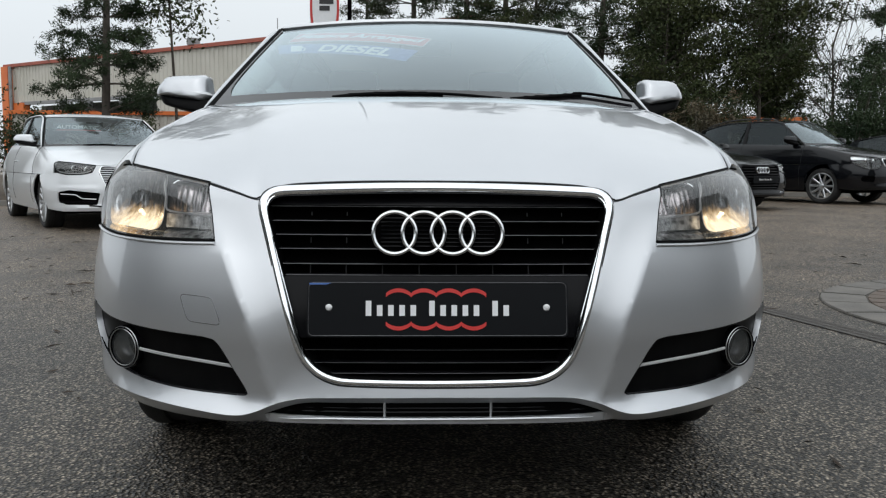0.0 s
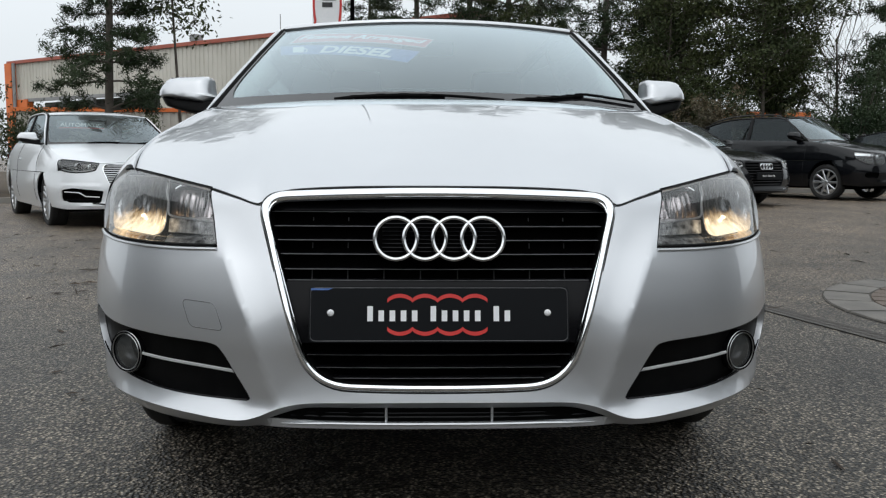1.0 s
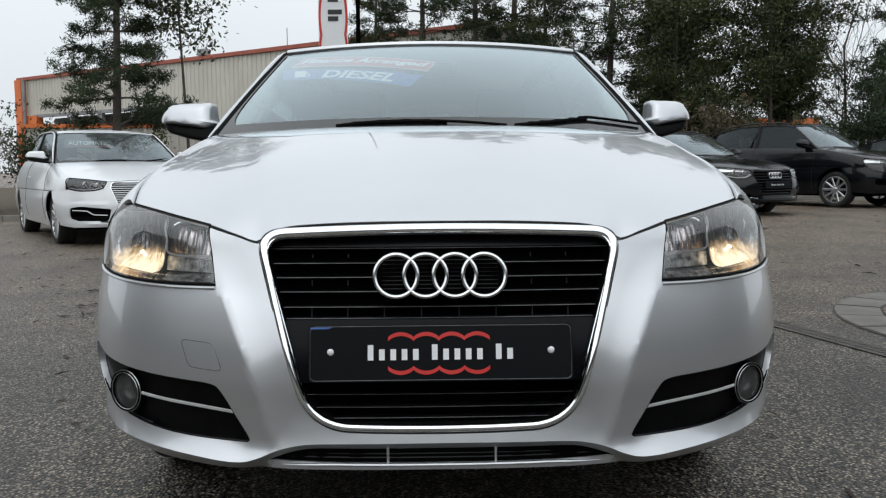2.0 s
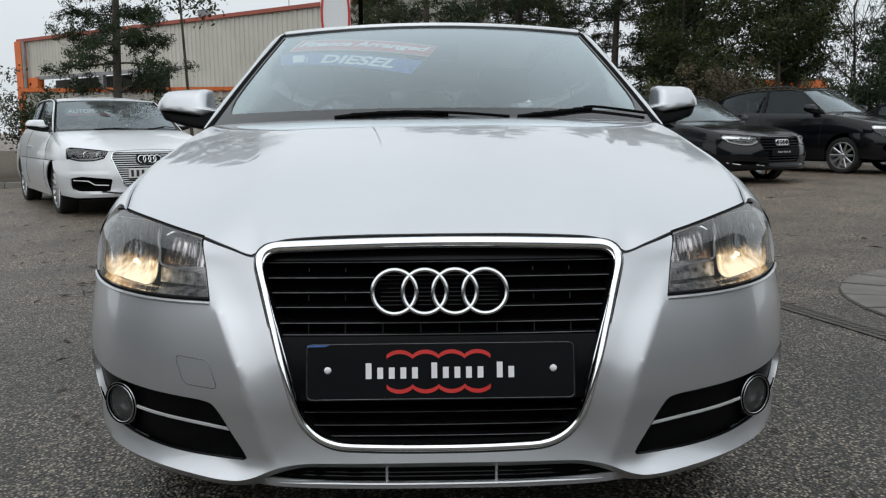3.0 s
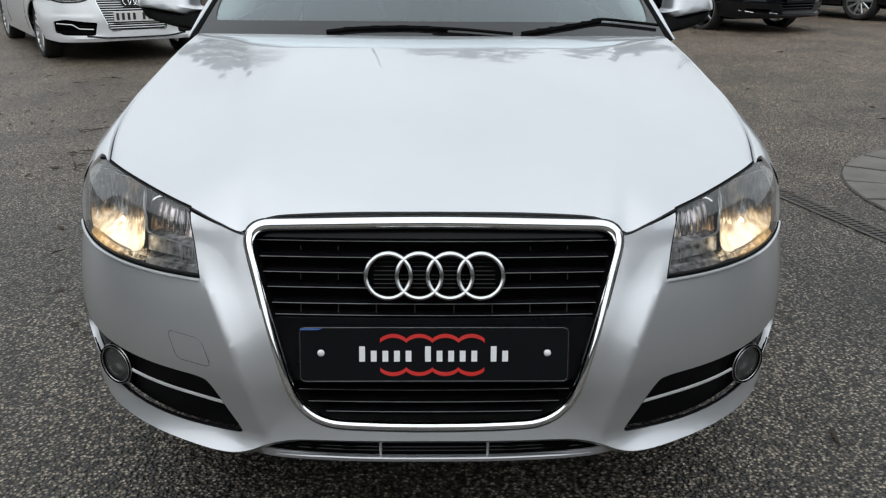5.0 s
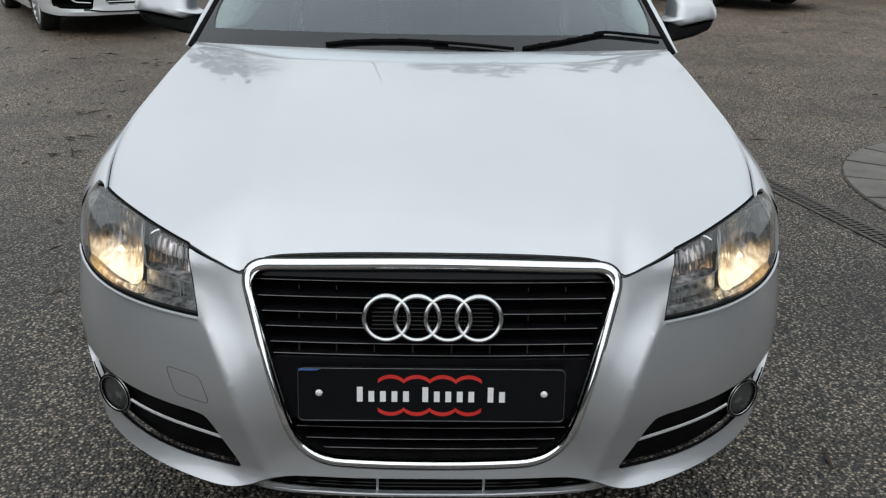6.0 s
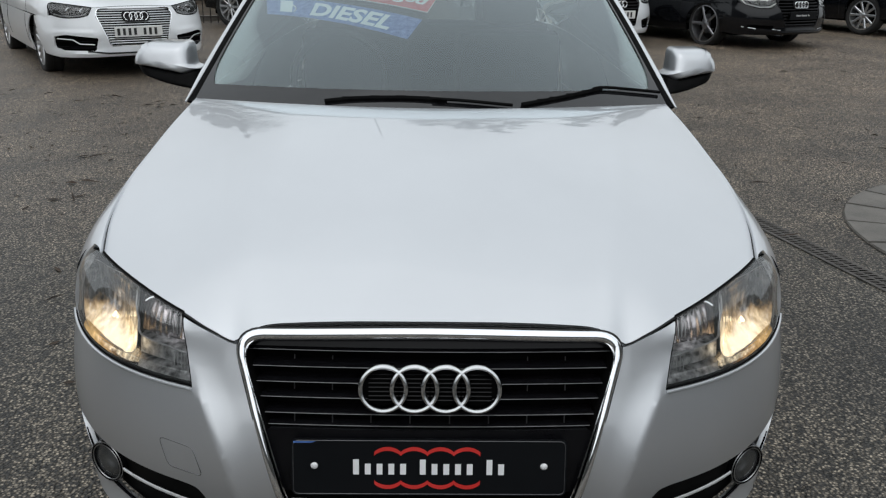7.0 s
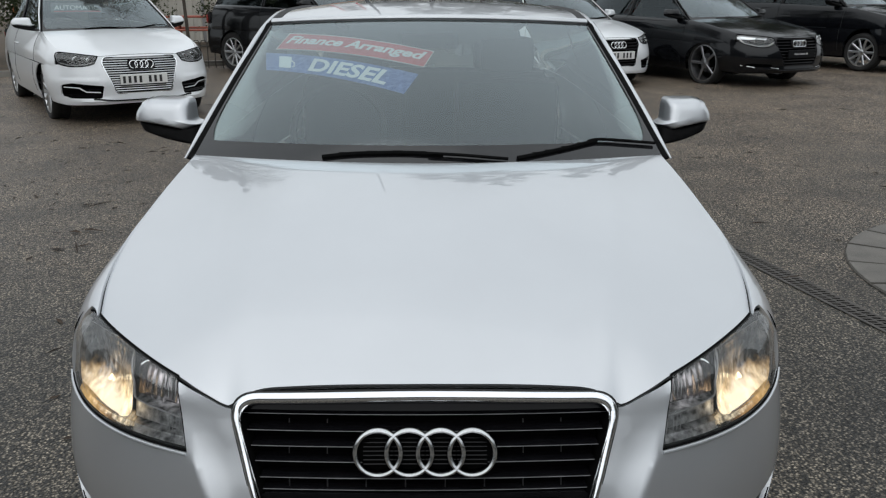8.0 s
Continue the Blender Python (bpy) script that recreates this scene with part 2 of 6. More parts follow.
def resample(pts, gap):
    out = []
    for a, b in zip(pts, pts[1:] + pts[:1]):
        a, b = np.array(a, float), np.array(b, float)
        k = max(int(np.ceil(np.linalg.norm(b - a) / gap)), 1)
        if np.linalg.norm(b - a) > 1e-5:
            out += [a + (b - a) * i / k for i in range(k)]
    return out


def inside(pts, loop):
    x, y = pts[:, 0], pts[:, 1]
    hit = np.zeros(len(pts), bool)
    for (x0, y0), (x1, y1) in zip(loop, np.roll(loop, -1, 0)):
        if y0 != y1:
            hit ^= ((y0 > y) != (y1 > y)) & (x < (x1 - x0) * (y - y0) / (y1 - y0) + x0)
    return hit


def near(pts, loop, d):
    out = np.zeros(len(pts), bool)
    for a in loop:
        out |= (pts[:, 0] - a[0]) ** 2 + (pts[:, 1] - a[1]) ** 2 < d * d
    return out


def sheet(outline, holes, gap, place, rim=0.012, core=(0, 2.0, 0.5), creases=()):
    """A curved panel: a flat outline with holes, filled with a fine net, laid on a surface by place(), its edges turned inwards by rim."""
    from mathutils.geometry import delaunay_2d_cdt

    loops = [np.array(resample(list(l), gap * 0.8)) for l in (outline, *holes)]
    lo, hi = loops[0].min(0), loops[0].max(0)
    gx, gy = np.meshgrid(np.arange(lo[0] + gap / 2, hi[0], gap), np.arange(lo[1] + gap / 2, hi[1], gap))
    gx = gx + (np.arange(gx.shape[0]) % 2)[:, None] * gap / 2
    grid = np.stack([gx.ravel(), gy.ravel()], 1)
    keep = inside(grid, loops[0])
    for l in loops[1:]:
        keep &= ~inside(grid, l)
    for l in loops:
        keep &= ~near(grid, l, gap * 0.55)
    lines = [np.array(l) for l in creases]
    for l in lines:
        keep &= ~near(grid, l, gap * 0.45)
    verts, edges = [], []
    for l in loops:
        k = len(verts)
        verts += [tuple(v) for v in l]
        edges += [(k + i, k + (i + 1) % len(l)) for i in range(len(l))]
    for l in lines:
        k = len(verts)
        verts += [tuple(v) for v in l]
        edges += [(k + i, k + i + 1) for i in range(len(l) - 1)]
    verts += [tuple(v) for v in grid[keep]]
    vs, _, fs, *_ = delaunay_2d_cdt([Vector(v) for v in verts], edges, [], 0, 1e-6)
    flat = np.array([(v.x, v.y) for v in vs])
    mid = np.array([flat[f].mean(0) for f in map(list, fs)])
    good = inside(mid, loops[0])
    for l in loops[1:]:
        good &= ~inside(mid, l)
    bm = bmesh.new()
    bv = [bm.verts.new(place(*p)) for p in flat]
    for f, ok in zip(fs, good):
        if ok:
            bm.faces.new([bv[i] for i in f])
    for v in [v for v in bm.verts if not v.link_faces]:
        bm.verts.remove(v)
    bm.normal_update()
    c = Vector(core)
    if sum((f.calc_center_median() - c).dot(f.normal) for f in bm.faces) < 0:
        bmesh.ops.reverse_faces(bm, faces=bm.faces[:])
        bm.normal_update()
    if rim:
        inner = {}
        for e in [e for e in bm.edges if e.is_boundary]:
            f = e.link_faces[0]
            a, b = e.verts
            for l in f.loops:
                if l.edge == e:
                    a, b = l.vert, l.link_loop_next.vert
            for v in (a, b):
                if v not in inner:
                    inner[v] = bm.verts.new(v.co - v.normal * rim)
            bm.faces.new((b, a, inner[a], inner[b]))
    return bm


def net(rows, core=None):
    """A surface through a grid of points."""
    bm = bmesh.new()
    vs = [[bm.verts.new(p) for p in r] for r in rows]
    for a, b in zip(vs, vs[1:]):
        for i in range(len(a) - 1):
            try:
                bm.faces.new((a[i], a[i + 1], b[i + 1], b[i]))
            except ValueError:
                pass
    bm.normal_update()
    if core is not None and sum((f.calc_center_median() - Vector(core)).dot(f.normal) for f in bm.faces) < 0:
        bmesh.ops.reverse_faces(bm, faces=bm.faces[:])
        bm.normal_update()
    return bm


def thick(bm, depth):
    """Gives an open sheet a back, depth behind it."""
    bm.normal_update()
    bmesh.ops.solidify(bm, geom=bm.faces[:], thickness=depth)
    return bm


def tube(pts, r, sides=8, closed=False, flat=1.0, up=(0, 0, 1), bm=None, taper=None):
    """A rod along points, its section r wide and r * flat thick, towards up."""
    bm = bm or bmesh.new()
    p = [Vector(q) for q in pts]
    n = len(p)
    rings = []
    for i, q in enumerate(p):
        a, b = (p[(i - 1) % n], p[(i + 1) % n]) if closed else (p[max(i - 1, 0)], p[min(i + 1, n - 1)])
        d = (b - a).normalized()
        s = d.cross(Vector(up))
        s = s.normalized() if s.length > 1e-4 else d.orthogonal().normalized()
        t = s.cross(d).normalized()
        k = r * (taper(i / (n - 1)) if taper else 1)
        rings.append([bm.verts.new(q + (s * math.cos(h) + t * math.sin(h) * flat) * k) for h in (2 * math.pi * j / sides for j in range(sides))])
    for i in range(n if closed else n - 1):
        a, b = rings[i], rings[(i + 1) % n]
        for j in range(sides):
            bm.faces.new((a[j], a[(j + 1) % sides], b[(j + 1) % sides], b[j]))
    if not closed:
        bm.faces.new(rings[0][::-1])
        bm.faces.new(rings[-1])
    bmesh.ops.recalc_face_normals(bm, faces=bm.faces[:])
    return bm


def slab(x0, x1, y0, y1, z0, z1, bevel=0.0, bm=None, segments=2):
    fresh = bmesh.new()
    bmesh.ops.create_cube(fresh, size=1)
    for v in fresh.verts:
        v.co = Vector((x0 + (v.co.x + 0.5) * (x1 - x0), y0 + (v.co.y + 0.5) * (y1 - y0), z0 + (v.co.z + 0.5) * (z1 - z0)))
    if bevel:
        bmesh.ops.bevel(fresh, geom=fresh.edges[:], offset=bevel, segments=segments, affect="EDGES", profile=0.6)
    if bm is None:
        return fresh
    add(bm, fresh)
    return bm


def add(bm, other, m=None):
    """Adds other to bm, and frees it."""
    if m is not None:
        bmesh.ops.transform(other, matrix=m, verts=other.verts[:])
    me = bpy.data.meshes.new("tmp")
    other.to_mesh(me)
    other.free()
    bm.from_mesh(me)
    bpy.data.meshes.remove(me)
    return bm


def lathe(profile, sides=40, axis="x"):
    """Turns (radius, along) round an axis."""
    rows = []
    for k in range(sides + 1):
        h = 2 * math.pi * k / sides
        c, s = math.cos(h), math.sin(h)
        rows.append([{"x": (a, r * c, r * s), "y": (r * c, a, r * s), "z": (r * c, r * s, a)}[axis] for r, a in profile])
    bm = net(rows)
    bmesh.ops.remove_doubles(bm, verts=bm.verts[:], dist=1e-5)
    bmesh.ops.recalc_face_normals(bm, faces=bm.faces[:])
    return bm


def text_mesh(words, size, depth=0.0006, shear=0.0, bold=0.0):
    """Lettering in the built-in font, as a mesh round its middle, in the x-y plane."""
    cu = bpy.data.curves.new("lettering", "FONT")
    cu.body, cu.size, cu.extrude, cu.shear, cu.offset = words, size, depth, shear, bold
    cu.align_x, cu.align_y = "CENTER", "CENTER"
    cu.resolution_u = 4
    ob = bpy.data.objects.new("lettering", cu)
    scene.collection.objects.link(ob)
    bpy.context.view_layer.update()
    me = bpy.data.meshes.new_from_object(ob.evaluated_get(bpy.context.evaluated_depsgraph_get()))
    bm = bmesh.new()
    bm.from_mesh(me)
    bpy.data.objects.remove(ob)
    bpy.data.curves.remove(cu)
    bpy.data.meshes.remove(me)
    return bm


def rounded(corners, radii, n=8):
    """A closed outline with rounded corners."""
    out, m = [], len(corners)
    for i in range(m):
        a, b, c = (np.array(corners[(i + k) % m], float) for k in (-1, 0, 1))
        r = radii[i]
        u, v = (a - b) / np.linalg.norm(a - b), (c - b) / np.linalg.norm(c - b)
        p, q = b + u * r, b + v * r
        for j in range(n + 1):
            s = j / n
            out.append((1 - s) ** 2 * p + 2 * s * (1 - s) * b + s * s * q)
    return out


# ---- ground ----
def level(x, y):
    """The yard's height: flat round the car, a little higher towards the row of black cars."""
    return 0.13 * step(0.5, 4.0, x) * step(6.5, 12.0, y)




# ---- car bodies ----
P_FRONT, Q_FRONT = 2.7, 2.5
_h = np.linspace(0, math.pi / 2, 400)
T_X, T_Y = np.sin(_h) ** (2 / P_FRONT), np.cos(_h) ** (2 / Q_FRONT)
T_U = np.concatenate([[0], np.cumsum(np.hypot(np.diff(0.88 * T_X), np.diff(0.84 * T_Y)))])
U_SIDE = float(T_U[-1])


class Body:
    """The surfaces of a car, in its own metres: y runs back from the nose, z up from the ground, x to the side."""

    nose = staticmethod(knots([(0.24, 0.02), (0.28, 0.0), (0.34, 0.006), (0.40, 0.004), (0.46, 0.0), (0.52, 0.008), (0.58, 0.028), (0.64, 0.055), (0.70, 0.08), (0.74, 0.098), (0.757, 0.12), (0.775, 0.16), (0.79, 0.20), (0.81, 0.27)]))
    width = staticmethod(knots([(0.22, 0.84), (0.30, 0.864), (0.38, 0.882), (0.46, 0.891), (0.56, 0.888), (0.64, 0.878), (0.75, 0.868), (0.81, 0.86)]))
    edge = staticmethod(knots([(0.39, 0.720, 0.793), (0.6, 0.762, 0.845), (0.855, 0.784, 0.893), (1.1, 0.787, 0.934), (1.392, 0.778, 0.966), (2.0, 0.77, 0.985), (3.0, 0.76, 1.01), (3.8, 0.72, 1.02), (4.25, 0.64, 1.0)]))
    rail = staticmethod(knots([(1.392, 0.765, 0.975), (1.70, 0.685, 1.185), (1.997, 0.60, 1.362), (2.6, 0.605, 1.395), (3.3, 0.585, 1.375), (3.95, 0.53, 1.27)]))
    ys, bonnet_rise = 0.855, (0.43, 0.20)
    # rear edge of the bonnet: y at the middle, its sweep to the corners, z at the middle; y of the corners
    bonnet_back, corner = (1.194, 0.192, 0.983), 1.386
    # windscreen, foot and head: half width, y, its sweep, z, its drop to the corners; then the bulge
    foot, head, bulge, lean = (0.748, 1.262, 0.125, 0.972, 0.004), (0.588, 1.885, 0.095, 1.374, 0.014), 0.020, (-0.52, 0.85)
    border, round = 0.072, (1.0, 0.0)
    # each wiper: its blade and its arm along the foot of the screen, as (side to side, bottom to top)
    wipers = (((-0.44, 0.020), (-0.10, 0.022), (0.32, 0.004)), ((-0.18, 0.024), (0.32, 0.004))), (((0.37, 0.0), (0.65, 0.05), (0.97, 0.082)), ((0.37, 0.0), (0.72, 0.056)))

    def __init__(self, sx=1.0, sy=1.0, sz=1.0, estate=False):
        self.s, self.estate = (sx, sy, sz), estate

    def out(self, x, y, z):
        return Vector((x * self.s[0], y * self.s[1], z * self.s[2]))

    def proud(self, x, z):
        return 0.0

    def skin(self, u, z, inset=0.0):
        a, w, d = abs(u), self.width(z), self.ys - self.nose(z)
        if a <= U_SIDE:
            x, y = w * np.interp(a, T_U, T_X), self.ys - d * np.interp(a, T_U, T_Y)
            y -= self.proud(x, z) * step(1.35, 1.0, a)
        else:
            x, y = w, self.ys + a - U_SIDE
        return self.out(math.copysign(x * (1 - inset), u), y + inset * 0.9, z)

    def u_x(self, x, z):
        return math.copysign(float(np.interp(abs(x) / self.width(z), T_X, T_U)), x)

    def u_y(self, y, z):
        if y > self.ys:
            return U_SIDE + y - self.ys
        return float(np.interp(-(self.ys - y) / (self.ys - self.nose(z)), -T_Y, T_U))

    def front(self, x, z, forward=0.0):
        p = self.skin(self.u_x(x, z), z)
        p.y -= forward
        return p

    def bonnet(self, a, v, lift, drop=0.0):
        x0 = 0.720 * abs(a)
        z0 = lift(x0) + 0.001
        w, d = self.width(z0), self.ys - self.nose(z0)
        y0 = self.ys - d * float(np.interp(float(np.interp(x0 / w, T_X, T_U)), T_U, T_Y))
        yb, sweep, zb = self.bonnet_back
        y1 = yb + sweep * a * a
        y = y0 + (y1 - y0) * v
        ysd = 0.393 + (self.corner - 0.393) * v
        xe, _, = self.edge(ysd)
        ze = self.edge(ysd)[1]
        yc0, zc0 = self.nose(lift(0) + 0.001), lift(0) + 0.001
        span = yb - yc0
        h = (2 * v**3 - 3 * v**2 + 1, v**3 - 2 * v**2 + v, 3 * v**2 - 2 * v**3, v**3 - v**2)
        zc = h[0] * zc0 + h[1] * span * self.bonnet_rise[0] + h[2] * zb + h[3] * span * self.bonnet_rise[1]
        k = abs(a) ** 2.6
        z = zc * (1 - k) + ze * k
        zf = zc0 * (1 - k) + self.edge(0.393)[1] * k
        z += (z0 - zf) * math.exp(-v * 9) * (1 - v)
        crease = 0.37 + 0.20 * v
        z += 0.0065 * (1 - step(crease - 0.03, crease + 0.04, abs(a) * xe)) * math.sin(math.pi * min(max(v, 0), 1)) ** 1.2
        return self.out(math.copysign(abs(a) * (xe - 0.0007), a), y, z - drop)

    def shoulder(self, y, f):
        xe, ze = self.edge(y)
        zl = 0.648
        if y < self.ys:
            w, d = self.width(zl), self.ys - self.nose(zl)
            xs = w * float(np.interp(self.u_y(y, zl), T_U, T_X))
        else:
            xs = self.width(zl)
        xs -= 0.014 * step(0.5, 0.8, y) * step(1.9, 1.3, y)
        xs -= 0.05 * step(3.3, 4.1, y)
        h = f * math.pi / 2
        return self.out(xe + (xs - xe) * math.sin(h) ** (self.round[0] + self.round[1] * step(0.5, 0.8, y)), y, zl + (ze - zl) * math.cos(h) ** 0.92)

    def glass(self, a, v, lift=0.0):
        """The windscreen: a from side to side, v from the bottom up."""
        b, t = (np.array((w * a, y + sweep * a * a, z - drop * a * a)) for w, y, sweep, z, drop in (self.foot, self.head))
        p = b + (t - b) * v
        n = np.array((0.0, *self.lean))
        p = p + n * (self.bulge * 4 * v * (1 - v) * (1 - 0.6 * a * a) + lift)
        return self.out(*p)

    def roof(self, a, t):
        y1 = 1.905 + 0.092 * a * a
        y = y1 + (3.95 - y1) * t
        xr, zr = self.rail(1.997 + (3.95 - 1.997) * t)
        crown = (0.016 + 0.03 * math.sin(math.pi * min(t * 1.3, 1))) if not self.estate else 0.03
        return self.out(a * xr, y, zr + crown * (1 - abs(a) ** 2.4))


def turn_edges(bm, rim):
    bm.normal_update()
    inner = {}
    for e in [e for e in bm.edges if e.is_boundary]:
        f = e.link_faces[0]
        for l in f.loops:
            if l.edge == e:
                a, b = l.vert, l.link_loop_next.vert
        for v in (a, b):
            if v not in inner:
                inner[v] = bm.verts.new(v.co - v.normal * rim)
        bm.faces.new((b, a, inner[a], inner[b]))
    return bm


def lin(a, b, n):
    return [a + (b - a) * i / (n - 1) for i in range(n)]


def mirrored(half):
    """A closed outline from the half that runs from the middle at the top to the middle at the bottom."""
    return half + [(-u, z) for u, z in half[::-1]]


def wheel(body, parent, x, y, radius, mat, spokes, rim_r, width=0.205):
    """A tyre on a spoked rim; the rim and tyre are parts under the wheel."""
    side = 1 if x > 0 else -1
    r0 = radius
    c = body.out(x, y, 0)
    hub = new("wheel")
    hub.parent = parent
    hub.location = (c.x - side * width / 2, c.y, r0)
    w = width / 2
    prof = [(rim_r, -w * 0.9), (rim_r + 0.03, -w), (r0 - 0.035, -w * 1.02), (r0 - 0.012, -w * 0.9), (r0, -w * 0.7), (r0, -w * 0.25), (r0 - 0.008, -w * 0.2), (r0 - 0.008, w * 0.2 - 0.01), (r0, w * 0.25), (r0, w * 0.7), (r0 - 0.012, w * 0.9), (r0 - 0.035, w * 1.02), (rim_r + 0.03, w), (rim_r, w * 0.9)]
    part("tyre", lathe(prof, 48), RUBBER, hub)
    o = side * w
    bm = lathe([(rim_r, -o * 0.9), (rim_r + 0.004, o * 0.92), (rim_r - 0.012, o * 0.94), (rim_r - 0.022, o * 0.7), (rim_r - 0.03, -o * 0.6)], 48)
    add(bm, lathe([(0.0, o * 0.80), (0.028, o * 0.80), (0.034, o * 0.76), (0.075, o * 0.70), (0.08, o * 0.5), (0.0, o * 0.5)], 24))
    for k in range(spokes):
        h = 2 * math.pi * k / spokes
        d = Vector((0, math.cos(h), math.sin(h)))
        pts = [Vector((o * (0.68 + 0.16 * s), 0, 0)) + d * (0.05 + (rim_r - 0.065) * s) for s in (0, 0.5, 1)]
        tube(pts, 0.021, 6, flat=0.55, up=(side, 0, 0), bm=bm)
    part("rim", bm, mat, hub)
    part("brake_disc", lathe([(0.02, 0), (0.14, 0), (0.14, o * 0.1), (0.02, o * 0.1)], 32), DARK_ALLOY, hub)
    return hub


def rings_badge(bm, centre, r, gap, tube_r, lean):
    """Four linked rings, a plain badge."""
    for k in range(4):
        cx = (k - 1.5) * gap
        pts = [Vector(centre) + Vector((cx + r * math.cos(h), r * math.sin(h) * math.sin(lean), r * math.sin(h) * math.cos(lean))) for h in (2 * math.pi * j / 48 for j in range(48))]
        tube(pts, tube_r, 8, closed=True, up=(0, -1, 0), bm=bm, flat=1.1)
    return bm


def cabin(body, car):
    """Dashboard, seats and steering wheel behind the glass."""
    rows = [[body.out(x, y, z) for x in lin(-0.72, 0.72, 9)] for y, z in ((1.30, 0.94), (1.42, 0.955), (1.60, 0.95), (1.78, 0.93), (1.85, 0.86), (1.88, 0.66))]
    part("dashboard", net(rows, body.out(0, 1.7, 0.2)), CABIN, car)
    part("cabin_floor", slab(-0.74, 0.74, body.out(0, 1.3, 0).y, body.out(0, 4.0, 0).y, 0.30, 0.34), CABIN, car)
    ring = [body.out(-0.36 + 0.18 * math.cos(h), 1.98 + 0.07 * math.sin(h), 0.95 + 0.165 * math.sin(h)) for h in (2 * math.pi * k / 32 for k in range(32))]
    part("steering_wheel", tube(ring, 0.014, 8, closed=True, up=(0, 1, 0.4)), CABIN, car)
    for x in (-0.36, 0.36):
        bm = slab(x - 0.24, x + 0.24, 0, 0.55, 0.34, 0.58, 0.06)
        add(bm, slab(x - 0.24, x + 0.24, 0.45, 0.60, 0.5, 1.08, 0.06))
        add(bm, slab(x - 0.13, x + 0.13, 0.52, 0.62, 1.10, 1.27, 0.045))
        bmesh.ops.translate(bm, verts=bm.verts[:], vec=(0, body.out(0, 2.15, 0).y, 0))
        part("front_seat", bm, SEAT, car)
    bm = slab(-0.66, 0.66, 0, 0.5, 0.36, 0.6, 0.06)
    add(bm, slab(-0.66, 0.66, 0.42, 0.6, 0.5, 1.05, 0.06))
    for x in (-0.36, 0.36):
        add(bm, slab(x - 0.12, x + 0.12, 0.5, 0.6, 1.04, 1.2, 0.04))
    bmesh.ops.translate(bm, verts=bm.verts[:], vec=(0, body.out(0, 3.05, 0).y, 0))
    part("rear_seat", bm, SEAT, car)


